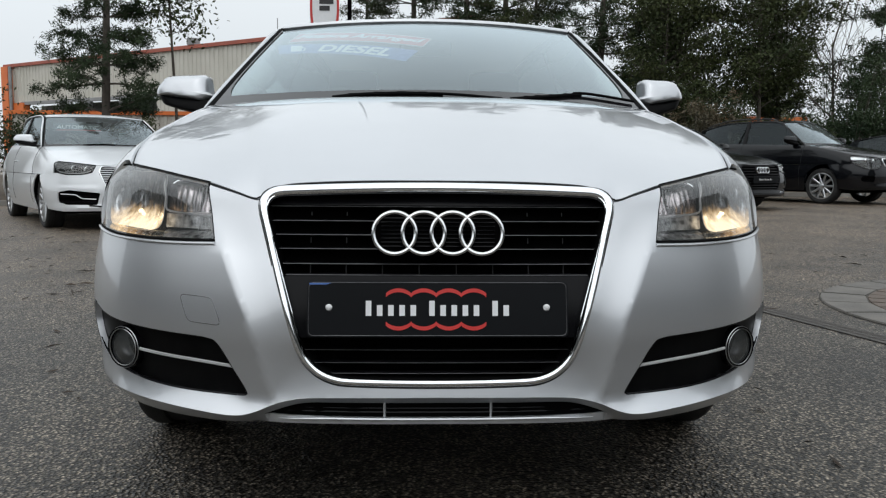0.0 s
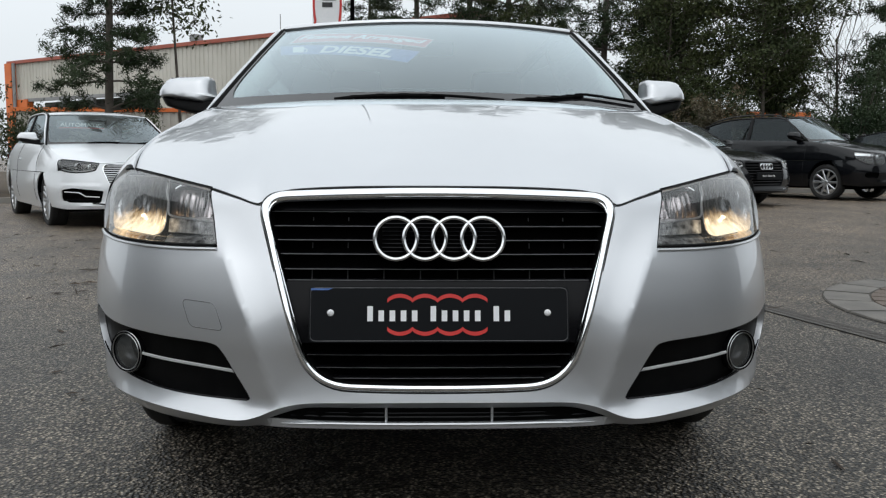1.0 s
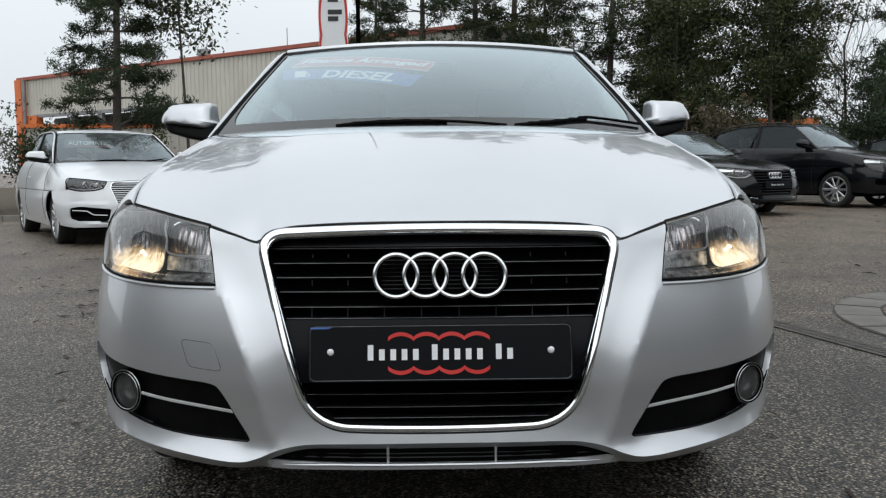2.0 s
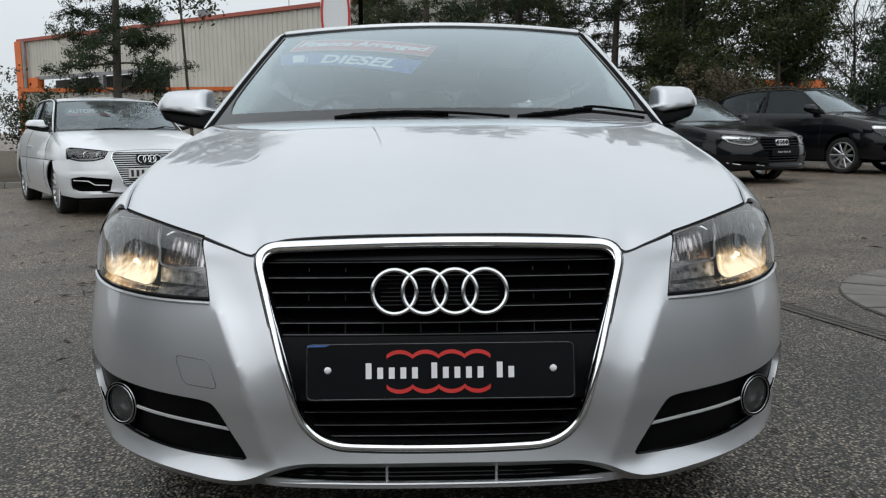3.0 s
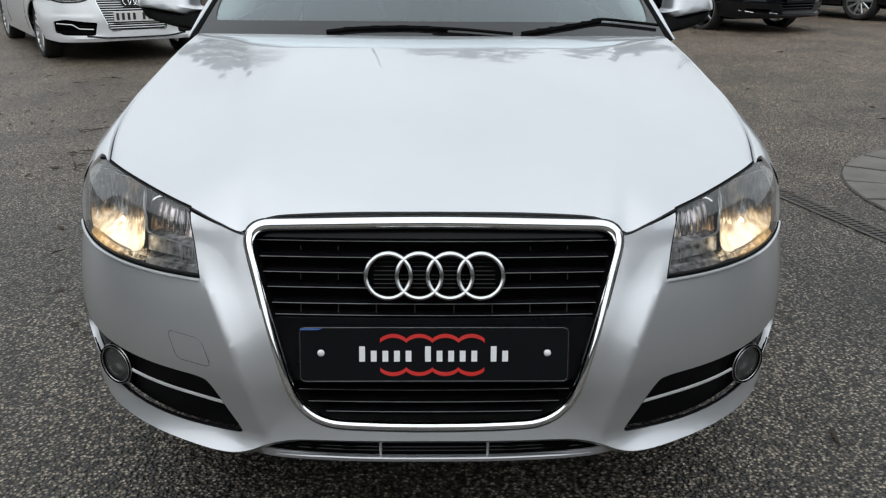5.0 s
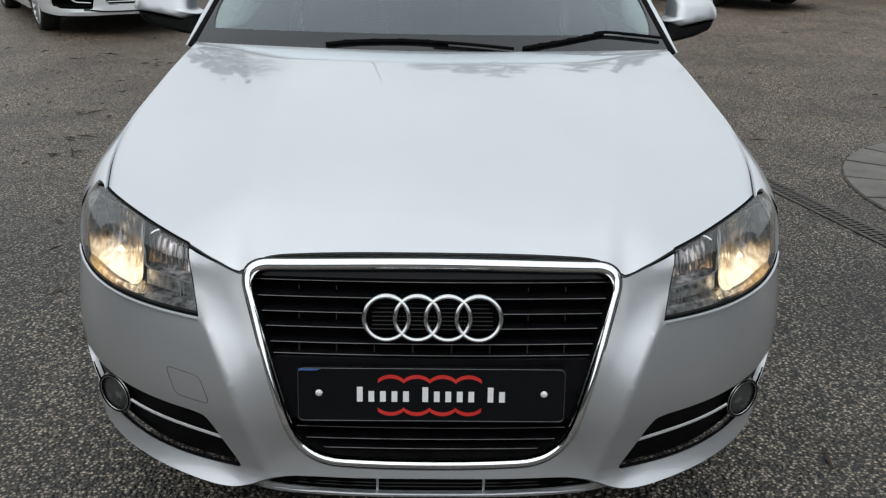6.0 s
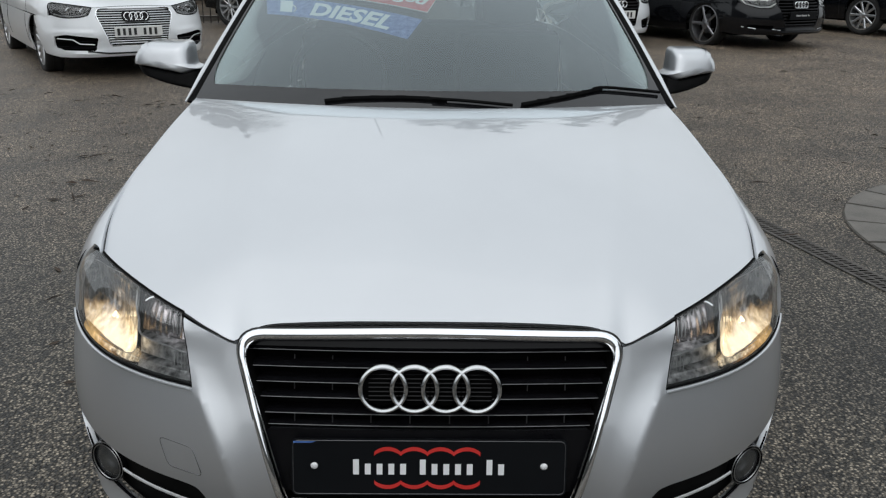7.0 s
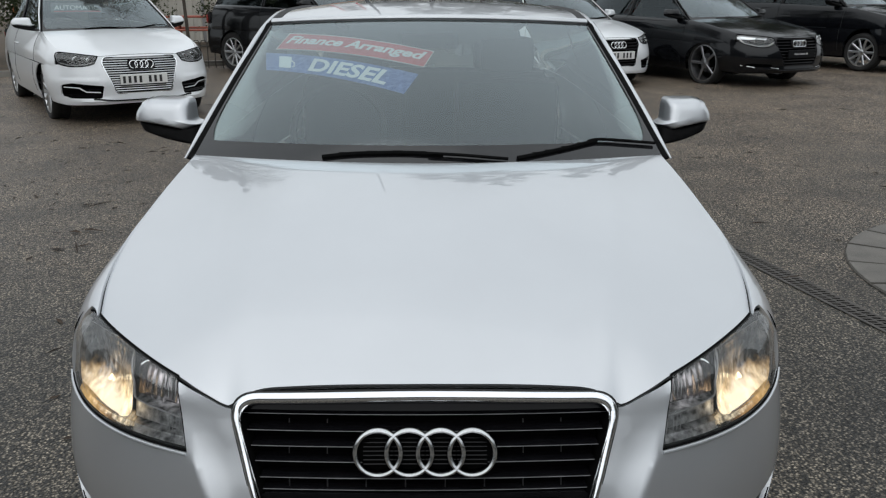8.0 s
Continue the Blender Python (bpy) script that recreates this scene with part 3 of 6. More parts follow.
def shell(body, car, spec, fine=0.02):
    """The painted panels, glass, mirrors and wheels that every car has."""
    paint = spec["paint"]
    e_in, e_hl, hl_in, hl_low, hl_back = (spec[k] for k in ("edge_in", "edge_lamp", "lamp_inner", "lamp_low", "lamp_back"))
    lift = knots([(x, z) for x, z in e_in[:-1] + e_hl])
    ux = lambda pts, dz=0.0: [(body.u_x(x, z), z + dz) for x, z in pts]
    half = ux(smooth(e_in, 6), -0.0045) + ux(smooth(hl_in, 5))[1:] + ux(smooth(hl_low, 5), -0.005)
    half += [(body.u_y(y, z), z) for y, z in ((0.83, 0.643), (0.80, 0.60), (0.70, 0.515), (0.645, 0.41), (0.635, 0.316), (0.64, 0.255))]
    half += ux(smooth(spec["lip"], 5))
    holes = [[(body.u_x(x, z), z) for x, z in h] for h in spec["holes"]]
    bumper = part("front_bumper", sheet(mirrored(half), holes, fine, body.skin, 0.014, creases=[[(body.u_x(s * x, z), z) for x, z in l] for l in spec.get("creases", ()) for s in (-1, 1)]), paint, car)
    # bonnet
    na, nv = (121, 48) if fine < 0.015 else (33, 16)
    grid = [[body.bonnet(a, v**1.3, lift) for a in lin(-1, 1, na)] for v in lin(0, 1, nv)]
    part("bonnet", turn_edges(net(grid, body.out(0, 0.9, 0.2)), 0.012), paint, car)
    liner = [[body.bonnet(a * 0.99, 0.02 + 1.0 * v, lift, 0.035) for a in lin(-1, 1, 21)] for v in lin(0, 1, 12)]
    part("inner_liner", net(liner, body.out(0, 0.9, 0.2)), MATT_BLACK, car)
    edge = [body.front(abs(x), lift(abs(x)) - 0.0016) for x in lin(-0.715, 0.715, 81)]
    edge = [Vector((math.copysign(p.x, x), p.y + 0.0012, p.z)) for p, x in zip(edge, lin(-0.715, 0.715, 81))]
    part("bonnet_gap", tube(edge, 0.0015, 5), GAP, car)
    for s in (-1, 1):
        line = [body.bonnet(s * 1.0, v, lift, 0.0022) + Vector((s * 0.0016, 0, 0)) for v in lin(0.0, 1.0, 40)]
        part("bonnet_gap", tube(line, 0.0024, 5), GAP, car)
    liner = [[body.skin(u, z, 0.12) for u in lin(-1.35, 1.35, 41)] for z in lin(0.27, 0.72, 8)]
    part("inner_liner", net(liner, body.out(0, 2, 0.5)), MATT_BLACK, car)
    # wings, doors and quarters
    for s in (-1, 1):
        rows = []
        for f in lin(0, 1, 13):
            y0 = float(np.interp(f, (0, 0.25, 0.6, 1), (0.405, 0.452, 0.448, 0.43)))
            ys = [y0 + (1.40 - y0) * t for t in lin(0, 1, 40)] + lin(1.5, 4.0, 16)
            row = [body.shoulder(y, f) for y in ys]
            rows.append([Vector((p.x * s, p.y, p.z)) for p in row])
        part("wing", turn_edges(net(rows, body.out(0, 2, 0.4)), 0.012), paint, car)
        arch = lambda c, a0, a1: [(c + 0.325 * math.sin(radians(h)), 0.316 + 0.325 * math.cos(radians(h))) for h in lin(a0, a1, 14)]
        ring = arch(0.96, 1, 100) + [(1.30, 0.215), (3.12, 0.215)] + arch(3.458, -100, 100) + [(3.8, 0.255), (4.0, 0.27), (4.0, 0.642), (0.965, 0.642)]
        place = lambda y, z: body.out(s * (body.width(z) - 0.05 * step(3.3, 4.1, y)), y, z)
        part("side_panel", sheet(ring, [], 0.07, place, 0.012, body.out(0, 2, 0.4)), paint, car)
        for c in (0.96, 3.458):
            pts = [body.out(s * 0.80, c + 0.34 * math.sin(radians(h)), 0.316 + 0.34 * math.cos(radians(h))) for h in lin(-105, 105, 15)]
            bm = net([pts, [Vector((s * 0.5 * body.s[0], p.y, p.z)) for p in pts]])
            part("wheel_arch_liner", bm, MATT_BLACK, car)
            wheel(body, car, s * 0.842, c, spec.get("wheel", 0.316), spec.get("rim", ALLOY), spec.get("spokes", 10), spec.get("rim_r", 0.222))
        seam = [body.shoulder(1.36 + 0.03 * f, f) + Vector((0.001, 0, 0)) for f in lin(0.05, 1, 10)] + [body.out(body.width(z) + 0.001, 1.40, z) for z in lin(0.62, 0.30, 6)]
        part("door_gap", tube([Vector((p.x * s, p.y, p.z)) for p in seam], 0.003, 5), GAP, car)
        seam = [body.shoulder(2.72, f) + Vector((0.001, 0, 0)) for f in lin(0.05, 1, 10)] + [body.out(body.width(z) + 0.001, 2.72, z) for z in lin(0.62, 0.30, 6)]
        part("door_gap", tube([Vector((p.x * s, p.y, p.z)) for p in seam], 0.003, 5), GAP, car)
        q = body.out(s * 0.885, 2.5, 0.80)
        part("door_handle", tube([q + Vector((-s * 0.01, d, 0)) for d in (-0.09, 0, 0.09)], 0.016, 8, flat=0.6), paint, car)
        # side glass between the belt and the roof rail
        rows = []
        for t in lin(0, 1, 24):
            yb = body.corner + 0.05 + (3.84 - body.corner - 0.05) * t
            xb, zb = body.edge(yb)
            yr = body.corner + 0.21 + (3.8 - body.corner - 0.21) * t
            xr, zr = body.rail(yr)
            b, r = Vector((s * (xb - 0.012), yb, zb - 0.004)), Vector((s * (xr + 0.004), yr, zr - 0.005))
            rows.append([body.out(*(b + (r - b) * k)) for k in lin(0, 1, 6)])
        part("side_window", net(rows, body.out(0, 2.5, 0.9)), SIDE_GLASS, car)
        xb, zb = body.edge(2.75)
        xr, zr = body.rail(2.75)
        part("door_pillar", tube([body.out(s * (xb + 0.0), 2.72, zb), body.out(s * (xr + 0.012), 2.72, zr - 0.01)], 0.04, 6, flat=0.3, up=(1, 0, 0)), GLOSS_BLACK, car)
        pts = [body.out(s * (body.rail(y)[0] + 0.018), y + 0.012, body.rail(y)[1] - 0.004) for y in lin(body.corner - 0.02, 3.95, 40)]
        part("roof_rail", tube(pts, 0.0095, 10, flat=1.0, taper=lambda q: min(1.0, 0.3 + 12 * q)), paint, car)
        pts = [body.glass(s * (1.008 + 0.004 * v), v, 0.003) for v in lin(-0.02, 0.99, 24)]
        part("windscreen_seal", tube(pts, 0.0120, 8, flat=0.4, up=(0, -0.5, 0.85)), SEAL, car)
        if body.estate:
            pts = [body.out(s * (body.rail(y)[0] - 0.02), y, body.rail(y)[1] + 0.02 + 0.03 * math.sin(math.pi * min(max((y - 2.1) / 1.7, 0), 1)) ** 0.3) for y in lin(2.1, 3.8, 16)]
            part("roof_bar", tube(pts, 0.014, 8), BLACK_PLASTIC, car)
        # door mirror
        reach = 1.03 if s < 0 else 0.85
        cap = rounded([(0.960, 1.137), (0.818, 1.139), (0.805, 1.066), (0.775, 1.056), (0.823, 1.036), (1.008, 1.063), (1.012, 1.084), (0.985, 1.124)], [0.03, 0.02, 0.008, 0.006, 0.01, 0.012, 0.02, 0.025], 4)
        low = rounded([(1.007, 1.068), (0.815, 1.044), (0.775, 1.056), (0.765, 0.985), (0.830, 0.990), (0.905, 1.004), (0.985, 1.029)], [0.008, 0.008, 0.006, 0.006, 0.02, 0.03, 0.015], 4)

        def shell_form(outline, mid, y0, depth, power, round_to):
            rows = []
            for th in lin(0, math.pi / 2, 16):
                k = max(math.cos(th), 0.0) ** power
                row = []
                for x, z in outline + outline[:1]:
                    dx, dz = x - mid[0], z - mid[1]
                    r = math.hypot(dx, dz)
                    even = 1 / math.hypot(dx / r / round_to[0], dz / r / round_to[1])
                    w = step(0.15, 0.75, k)
                    f = (w + (1 - w) * even / r) * k
                    row.append(body.out(s * (0.80 + (mid[0] + dx * f - 0.80) * reach), y0 + 0.20 * (mid[0] + dx * f - 0.80) - depth * math.sin(th) + 0.30 * dz * f, mid[1] + dz * f - 0.014))
                rows.append(row)
            back = [[q + Vector((0, 0.05, 0)) for q in rows[0]], rows[0]]
            return net(back + rows[1:], body.out(s * (0.80 + 0.1 * reach), y0 + 0.02, mid[1]))

        mirror = part("door_mirror", shell_form([tuple(q) for q in resample([tuple(q) for q in cap], 0.012)], (0.900, 1.078), 1.57, 0.070, 0.40, (0.10, 0.055)), paint, car, "painted door mirror cap")
        part("mirror_base", shell_form([tuple(q) for q in resample([tuple(q) for q in low], 0.012)], (0.885, 1.026), 1.570, 0.066, 0.34, (0.10, 0.034)), BAY_BLACK, mirror, "black lower half of the mirror")
        glass_disc = [tuple(q) for q in resample([tuple(q) for q in cap], 0.02)]
        part("mirror_glass", sheet(glass_disc, [], 0.03, lambda x, z: body.out(s * (0.80 + (0.905 + (x - 0.905) * 0.92 - 0.80) * reach), 1.618 + 0.2 * (x - 0.8) + 0.3 * (z - 1.078), 1.071 + (z - 1.085) * 0.92), 0), CHROME, mirror)
        arm = [body.out(s * x, y, z) for x, y, z in ((0.75, 1.50, 0.985), (0.80, 1.53, 0.998), (0.86, 1.57, 1.015))]
        part("mirror_arm", tube(arm, 0.018, 8, flat=0.7), BLACK_PLASTIC, mirror)
    # roof, screens, tail
    part("roof", net([[body.roof(a, t) for a in lin(-1, 1, 31)] for t in lin(0, 1, 24)], body.out(0, 2.8, 0.5)), paint, car)
    screen = part("windscreen", net([[body.glass(a, v) for a in lin(-1, 1, 31)] for v in lin(0, 1, 18)], body.out(0, 2.8, 0.5)), SCREEN, car)
    screen.visible_shadow = False
    band = net([[body.glass(a, v, 0.0035) for a in lin(-1, 1, 31)] for v in lin(0, body.border, 4)], body.out(0, 2.8, 0.5))
    add(band, net([[body.glass(a, v, 0.0035) for a in lin(-1, 1, 31)] for v in lin(0.986, 0.997, 3)], body.out(0, 2.8, 0.5)))
    for s in (-1, 1):
        add(band, net([[body.glass(s * (1 - (0.012 + 0.045 * math.exp(-(v - body.border) / 0.07)) * k), v, 0.0035) for k in (1.0, 0.5, 0.0)] for v in lin(body.border - 0.002, 0.97, 24)], body.out(0, 2.8, 0.5)))
    part("roof_edge", tube([body.glass(a, 1.012, 0.002) for a in lin(-1, 1, 31)], 0.0125, 8), paint, car)
    for s in (-1, 1):
        part("cant_rail", tube([body.roof(s * 0.985, t) - Vector((0, 0, 0.012)) for t in lin(0, 1, 24)], 0.022, 8), CABIN, car)
    part("screen_border", band, BORDER, car, "black printed border of the windscreen")
    cowl = [[body.out(x * (body.foot[0] - 0.004), body.bonnet_back[0] + (body.corner - body.bonnet_back[0]) * x * x + d, body.foot[3] + z) for x in lin(-1, 1, 21)] for d, z in ((-0.01, -0.042), (0.03, -0.022), (0.085, -0.004))]
    part("cowl", net(cowl, body.out(0, 1.3, 0.5)), BAY_BLACK, car)
    top, end = 3.95, 4.22 if not body.estate else 4.12
    rear = []
    for k in lin(0, 1, 8):
        rear.append([body.out(a * (0.53 + 0.10 * k), top + (end - top) * k**0.8, 1.27 + 0.03 * (1 - a * a) * (1 - k) - 0.27 * k) for a in lin(-1, 1, 15)])
    part("rear_window", net(rear, body.out(0, 2.5, 0.8)), REAR_GLASS, car)
    tail = []
    for z in lin(0.27, 1.0, 10):
        w = (body.width(min(z, 0.8)) - 0.05) * (1 - 0.22 * step(0.66, 1.0, z))
        tail.append([body.out(w * math.copysign(abs(math.sin(h)) ** 0.55, h), 3.99 + (0.30 - 0.08 * step(0.7, 1.0, z)) * math.cos(h) ** 0.6, z) for h in lin(-math.pi / 2, math.pi / 2, 31)])
    part("parcel_shelf", slab(-0.6 * body.s[0], 0.6 * body.s[0], 3.5 * body.s[1], 4.15 * body.s[1], 0.96, 0.98), CABIN, car)
    part("load_lining", slab(-0.78 * body.s[0], 0.78 * body.s[0], 3.84 * body.s[1], 3.88 * body.s[1], 0.34, 0.97 * body.s[2]), CABIN, car)
    part("tailgate", net(tail, body.out(0, 2.0, 0.5)), paint, car)
    for s in (-1, 1):
        part("tail_lamp", net([[Vector((s * p.x, p.y, p.z)) for p in (body.out(0.60, 4.285 - 0.01, z), body.out(0.74, 4.24, z), body.out(0.80, 4.12, z))] for z in (0.74, 0.80, 0.86)], body.out(0, 2, 0.8)), RED_INK, car)
        part("lamp_backing", net([[Vector((s * (p.x - 0.014), p.y - 0.02, p.z)) for p in (body.out(0.58, 4.275, z), body.out(0.74, 4.24, z), body.out(0.81, 4.09, z))] for z in (0.70, 0.80, 0.90)], body.out(0, 2, 0.8)), CABIN, car)
    part("underbody", slab(-0.7 * body.s[0], 0.7 * body.s[0], 0.5 * body.s[1], 4.0 * body.s[1], 0.2, 0.3, 0.03), MATT_BLACK, car)
    tray = [[body.out(x * 0.8, 0.18 + 0.25 * abs(x) ** 3 + d, z) for x in lin(-1, 1, 13)] for d, z in ((0.0, 0.268), (0.5, 0.235))]
    part("undertray", net(tray), MATT_BLACK, car)
    cabin(body, car)
    bm = slab(-0.11, 0.11, -0.012, 0.012, -0.03, 0.03, 0.011)
    bmesh.ops.translate(bm, verts=bm.verts[:], vec=body.out(0, 2.02, 1.29))
    part("rear_view_mirror", bm, GLOSS_BLACK, car)
    # wiper arms lying at the foot of the screen
    for blade, arm in body.wipers:
        lay = lambda pts, lift: [body.glass(a, v, lift) for a, v in smooth(pts, 5)]
        wiper = part("wiper_blade", tube(lay(blade, 0.008), 0.0065, 6, flat=1.2), SEAL, car)
        part("wiper_arm", tube(lay(arm, 0.013), 0.0062, 6, flat=0.8), SEAL, wiper)
        for t in (0.2, 0.4, 0.6, 0.8):
            a, v = np.array(blade[0]) + (np.array(blade[-1]) - np.array(blade[0])) * t
            near_arm = min(smooth(blade, 8), key=lambda q: abs(q[0] - a))
            part("blade_clip", tube([body.glass(near_arm[0] + d, near_arm[1] + 0.002, 0.013) for d in (-0.02, 0.02)], 0.0026, 5), SEAL, wiper)
    return bumper, lift


def lamp_outline(spec):
    a, b, c, d = (smooth(spec[k], 6) for k in ("edge_lamp", "lamp_back", "lamp_low", "lamp_inner"))
    return a + b[1:] + c[::-1][1:] + d[::-1][1:-1]


def word_bars(parent, mat, words, x0, z0, letter, height, gap, plane, cap=1.4):
    """Plain upright bars, a bar for a letter, in place of lettering."""
    x = x0
    for n in words:
        for k in range(n):
            h = height * (1.0 if k else cap)
            bm = bmesh.new()
            bm.faces.new([bm.verts.new(q) for q in (plane(x, z0), plane(x + letter * 0.5, z0), plane(x + letter * 0.5, z0 + h), plane(x, z0 + h))])
            part("bar", bm, mat, parent, smooth=False)
            x += letter
        x += gap


# ---- the silver hatchback ----
class Hatchback(Body):
    edge = staticmethod(knots([(0.39, 0.720, 0.795), (0.5, 0.742, 0.829), (0.6, 0.752, 0.856), (0.72, 0.755, 0.885), (0.855, 0.748, 0.915), (1.0, 0.737, 0.949), (1.12, 0.728, 0.973), (1.25, 0.723, 0.991), (1.45, 0.757, 0.985), (2.0, 0.77, 0.985), (3.0, 0.76, 1.01), (3.8, 0.72, 1.02), (4.25, 0.64, 1.0)]))
    rail = staticmethod(knots([(1.22, 0.737, 0.980), (1.60, 0.674, 1.170), (1.985, 0.607, 1.356), (2.6, 0.605, 1.395), (3.3, 0.585, 1.375), (3.95, 0.53, 1.27)]))
    bonnet_rise, bonnet_back, corner, border, round = (0.45, 0.04), (1.040, 0.210, 1.007), 1.25, 0.095, (1.5, 0.6)
    foot, head, bulge, lean = (0.730, 1.070, 0.190, 0.995, 0.010), (0.600, 1.880, 0.105, 1.376, 0.020), 0.018, (-0.42, 0.905)
    wipers = (((-0.43, 0.022), (-0.30, 0.042), (-0.10, 0.050), (0.06, 0.040)), ((0.0, 0.042), (0.14, 0.032), (0.32, 0.010))), (((0.36, 0.018), (0.55, 0.056), (0.72, 0.096)), ((0.68, 0.090), (0.74, 0.097), (0.88, 0.078), (0.985, 0.060)))
    # the ridge that frames the grille: x at each height; the lower edge of the face and chin: z at each x
    ridge = staticmethod(knots([(0.325, 0.318), (0.335, 0.328), (0.365, 0.342), (0.41, 0.355), (0.46, 0.371), (0.50, 0.384), (0.53, 0.396), (0.58, 0.416), (0.64, 0.447), (0.74, 0.49)]))
    ledge = staticmethod(knots([(0.0, 0.340), (0.14, 0.339), (0.26, 0.336), (0.305, 0.328), (0.335, 0.318), (0.36, 0.307), (0.39, 0.298), (0.42, 0.296), (0.51, 0.300), (0.63, 0.303), (0.86, 0.302)]))

    def proud(self, x, z):
        """The relief of the bumper: the ridge beside the grille, and the edge that runs under it and out along the chin."""
        d = (self.ridge(max(z, 0.325)) - x) * 0.93
        frame = 0.0105 * (max(0.0, 1 - d / 0.060) ** 1.7 if d > 0 else max(0.0, 1 + d / 0.13) ** 2) * step(0.74, 0.60, z)
        zl, out = self.ledge(min(max(x, 0.0), 0.86)), step(0.30, 0.46, x)
        high = 0.0105 + 0.0125 * out
        top = 0.392 + (0.330 + 0.032 * step(0.60, 0.84, x) - 0.392) * step(0.28, 0.40, x)
        if z > zl:
            return max(frame, high * max(0.0, (top - z) / (top - zl)) ** 1.25)
        return high - min((1.3 - 0.2 * out) * (zl - z), 0.024 + 0.03 * out)


def silver_hatchback():
    body = Hatchback()
    car = thing("silver_hatchback", pose(0, 1.145, 0, 0, 0, 0.5), "silver metallic three-door hatchback with lit headlamps on tarmac", "car")
    G_TOP, G_LOW = 0.752, 0.364
    grille = rounded([(-0.372, G_TOP - 0.008), (0.372, G_TOP - 0.008), (0.262, G_LOW), (-0.262, G_LOW)], [0.055, 0.055, 0.085, 0.085], 10)
    arch_z = lambda x, z: z + 0.010 * (1 - (x / 0.36) ** 2) if z > 0.6 else z - 0.006 * (1 - (x / 0.27) ** 2)
    grille = [(x, arch_z(x, z)) for x, z in resample([tuple(p) for p in grille], 0.012)]
    fog = [(0.800, 0.474), (0.755, 0.463), (0.70, 0.456), (0.60, 0.452), (0.52, 0.450), (0.465, 0.447), (0.442, 0.435), (0.41, 0.385), (0.385, 0.345), (0.385, 0.334), (0.41, 0.331), (0.55, 0.331), (0.66, 0.338), (0.74, 0.354), (0.79, 0.385), (0.808, 0.43)]
    fog = [tuple(p) for p in smooth(fog, 4, True)]
    slot = rounded([(-0.350, 0.296), (-0.27, 0.324), (0.27, 0.324), (0.350, 0.296), (0.27, 0.295), (-0.27, 0.295)], [0.004, 0.03, 0.03, 0.004, 0.03, 0.03], 5)
    spec = dict(
        paint=SILVER,
        edge_in=[(0, 0.764), (0.15, 0.763), (0.26, 0.759), (0.32, 0.753), (0.352, 0.740), (0.371, 0.7265), (0.42, 0.740), (0.484, 0.757)],
        edge_lamp=[(0.484, 0.757), (0.56, 0.770), (0.64, 0.783), (0.722, 0.794)],
        lamp_inner=[(0.484, 0.757), (0.468, 0.695), (0.456, 0.640)],
        lamp_low=[(0.456, 0.640), (0.55, 0.637), (0.65, 0.637), (0.735, 0.640), (0.816, 0.649)],
        lamp_back=[(0.722, 0.794), (0.774, 0.785), (0.804, 0.74), (0.820, 0.69), (0.816, 0.649)],
        lip=[(0.74, 0.262), (0.60, 0.268), (0.42, 0.276), (0.2, 0.280), (0, 0.281)],
        holes=[[(x * 1.010, 0.56 + (z - 0.56) * (1.004 if z > 0.6 else 1.008)) for x, z in grille], fog, [(-x, z) for x, z in fog], slot],
        wheel=0.316, rim=ALLOY, spokes=10,
        creases=[[(Hatchback.ridge(z), z) for z in lin(0.345, 0.622, 28)], [(x, Hatchback.ledge(x)) for x in lin(0.0, 0.73, 74)]],
    )
    bumper, lift = shell(body, car, spec, 0.0115)
    # grille
    face = knots([(0.34, 0.021), (0.4575, 0.026), (0.566, 0.048), (0.662, 0.074), (0.72, 0.098), (0.765, 0.126)])
    gy = lambda x, z, d=0.0: Vector((x, face(z) + 0.09 * x * x + d, z))
    on = lambda x, z, d=0.0: Vector((x, body.front(x, min(z, 0.762)).y * 0.8 + gy(x, z).y * 0.2 + d, z))
    surround = part("grille_surround", tube([on(x * 0.992, 0.56 + (z - 0.56) * (1.0 if z > 0.56 else 0.962) - 0.0045 * step(0.70, 0.74, z), -0.001 + 0.004 * step(0.70, 0.74, z)) for x, z in grille], 1.0, 10, closed=True, flat=0.75, up=(0, -1, 0.15), taper=lambda q: 0.0070 + 0.0044 * step(0.66, 0.742, grille[min(int(round(q * (len(grille) - 1))), len(grille) - 1)][1])), CHROME, car, "chrome grille surround")
    inner = [(x * 0.962, 0.56 + (z - 0.56) * 0.945) for x, z in grille]
    part("surround_gap", tube([on(x * 1.012, 0.56 + (z - 0.56) * (1.012 if z > 0.6 else 1.012), 0.0035) for x, z in grille], 0.0050, 6, closed=True, up=(0, -1, 0.15)), GAP, surround)
    fine_line = [(x * 0.972, 0.56 + (z - 0.56) * 0.958) for x, z in grille]
    part("inner_trim", tube([gy(x, z, 0.002) for x, z in fine_line], 0.0016, 5, closed=True), CHROME, surround)
    part("grille_lining", net([[gy(x * k, 0.56 + (z - 0.56) * h, d) for x, z in grille + grille[:1]] for k, h, d in ((0.988, 0.975, 0.004), (0.974, 0.958, 0.018), (0.966, 0.948, 0.066))]), SEAL, surround)
    part("grille_back", sheet(inner, [], 0.05, lambda x, z: gy(x, z, 0.064), 0), MATT_BLACK, surround)
    half = lambda z: float(np.interp(z, (0.375, 0.40, 0.73, 0.745), (0.235, 0.262, 0.352, 0.335)))
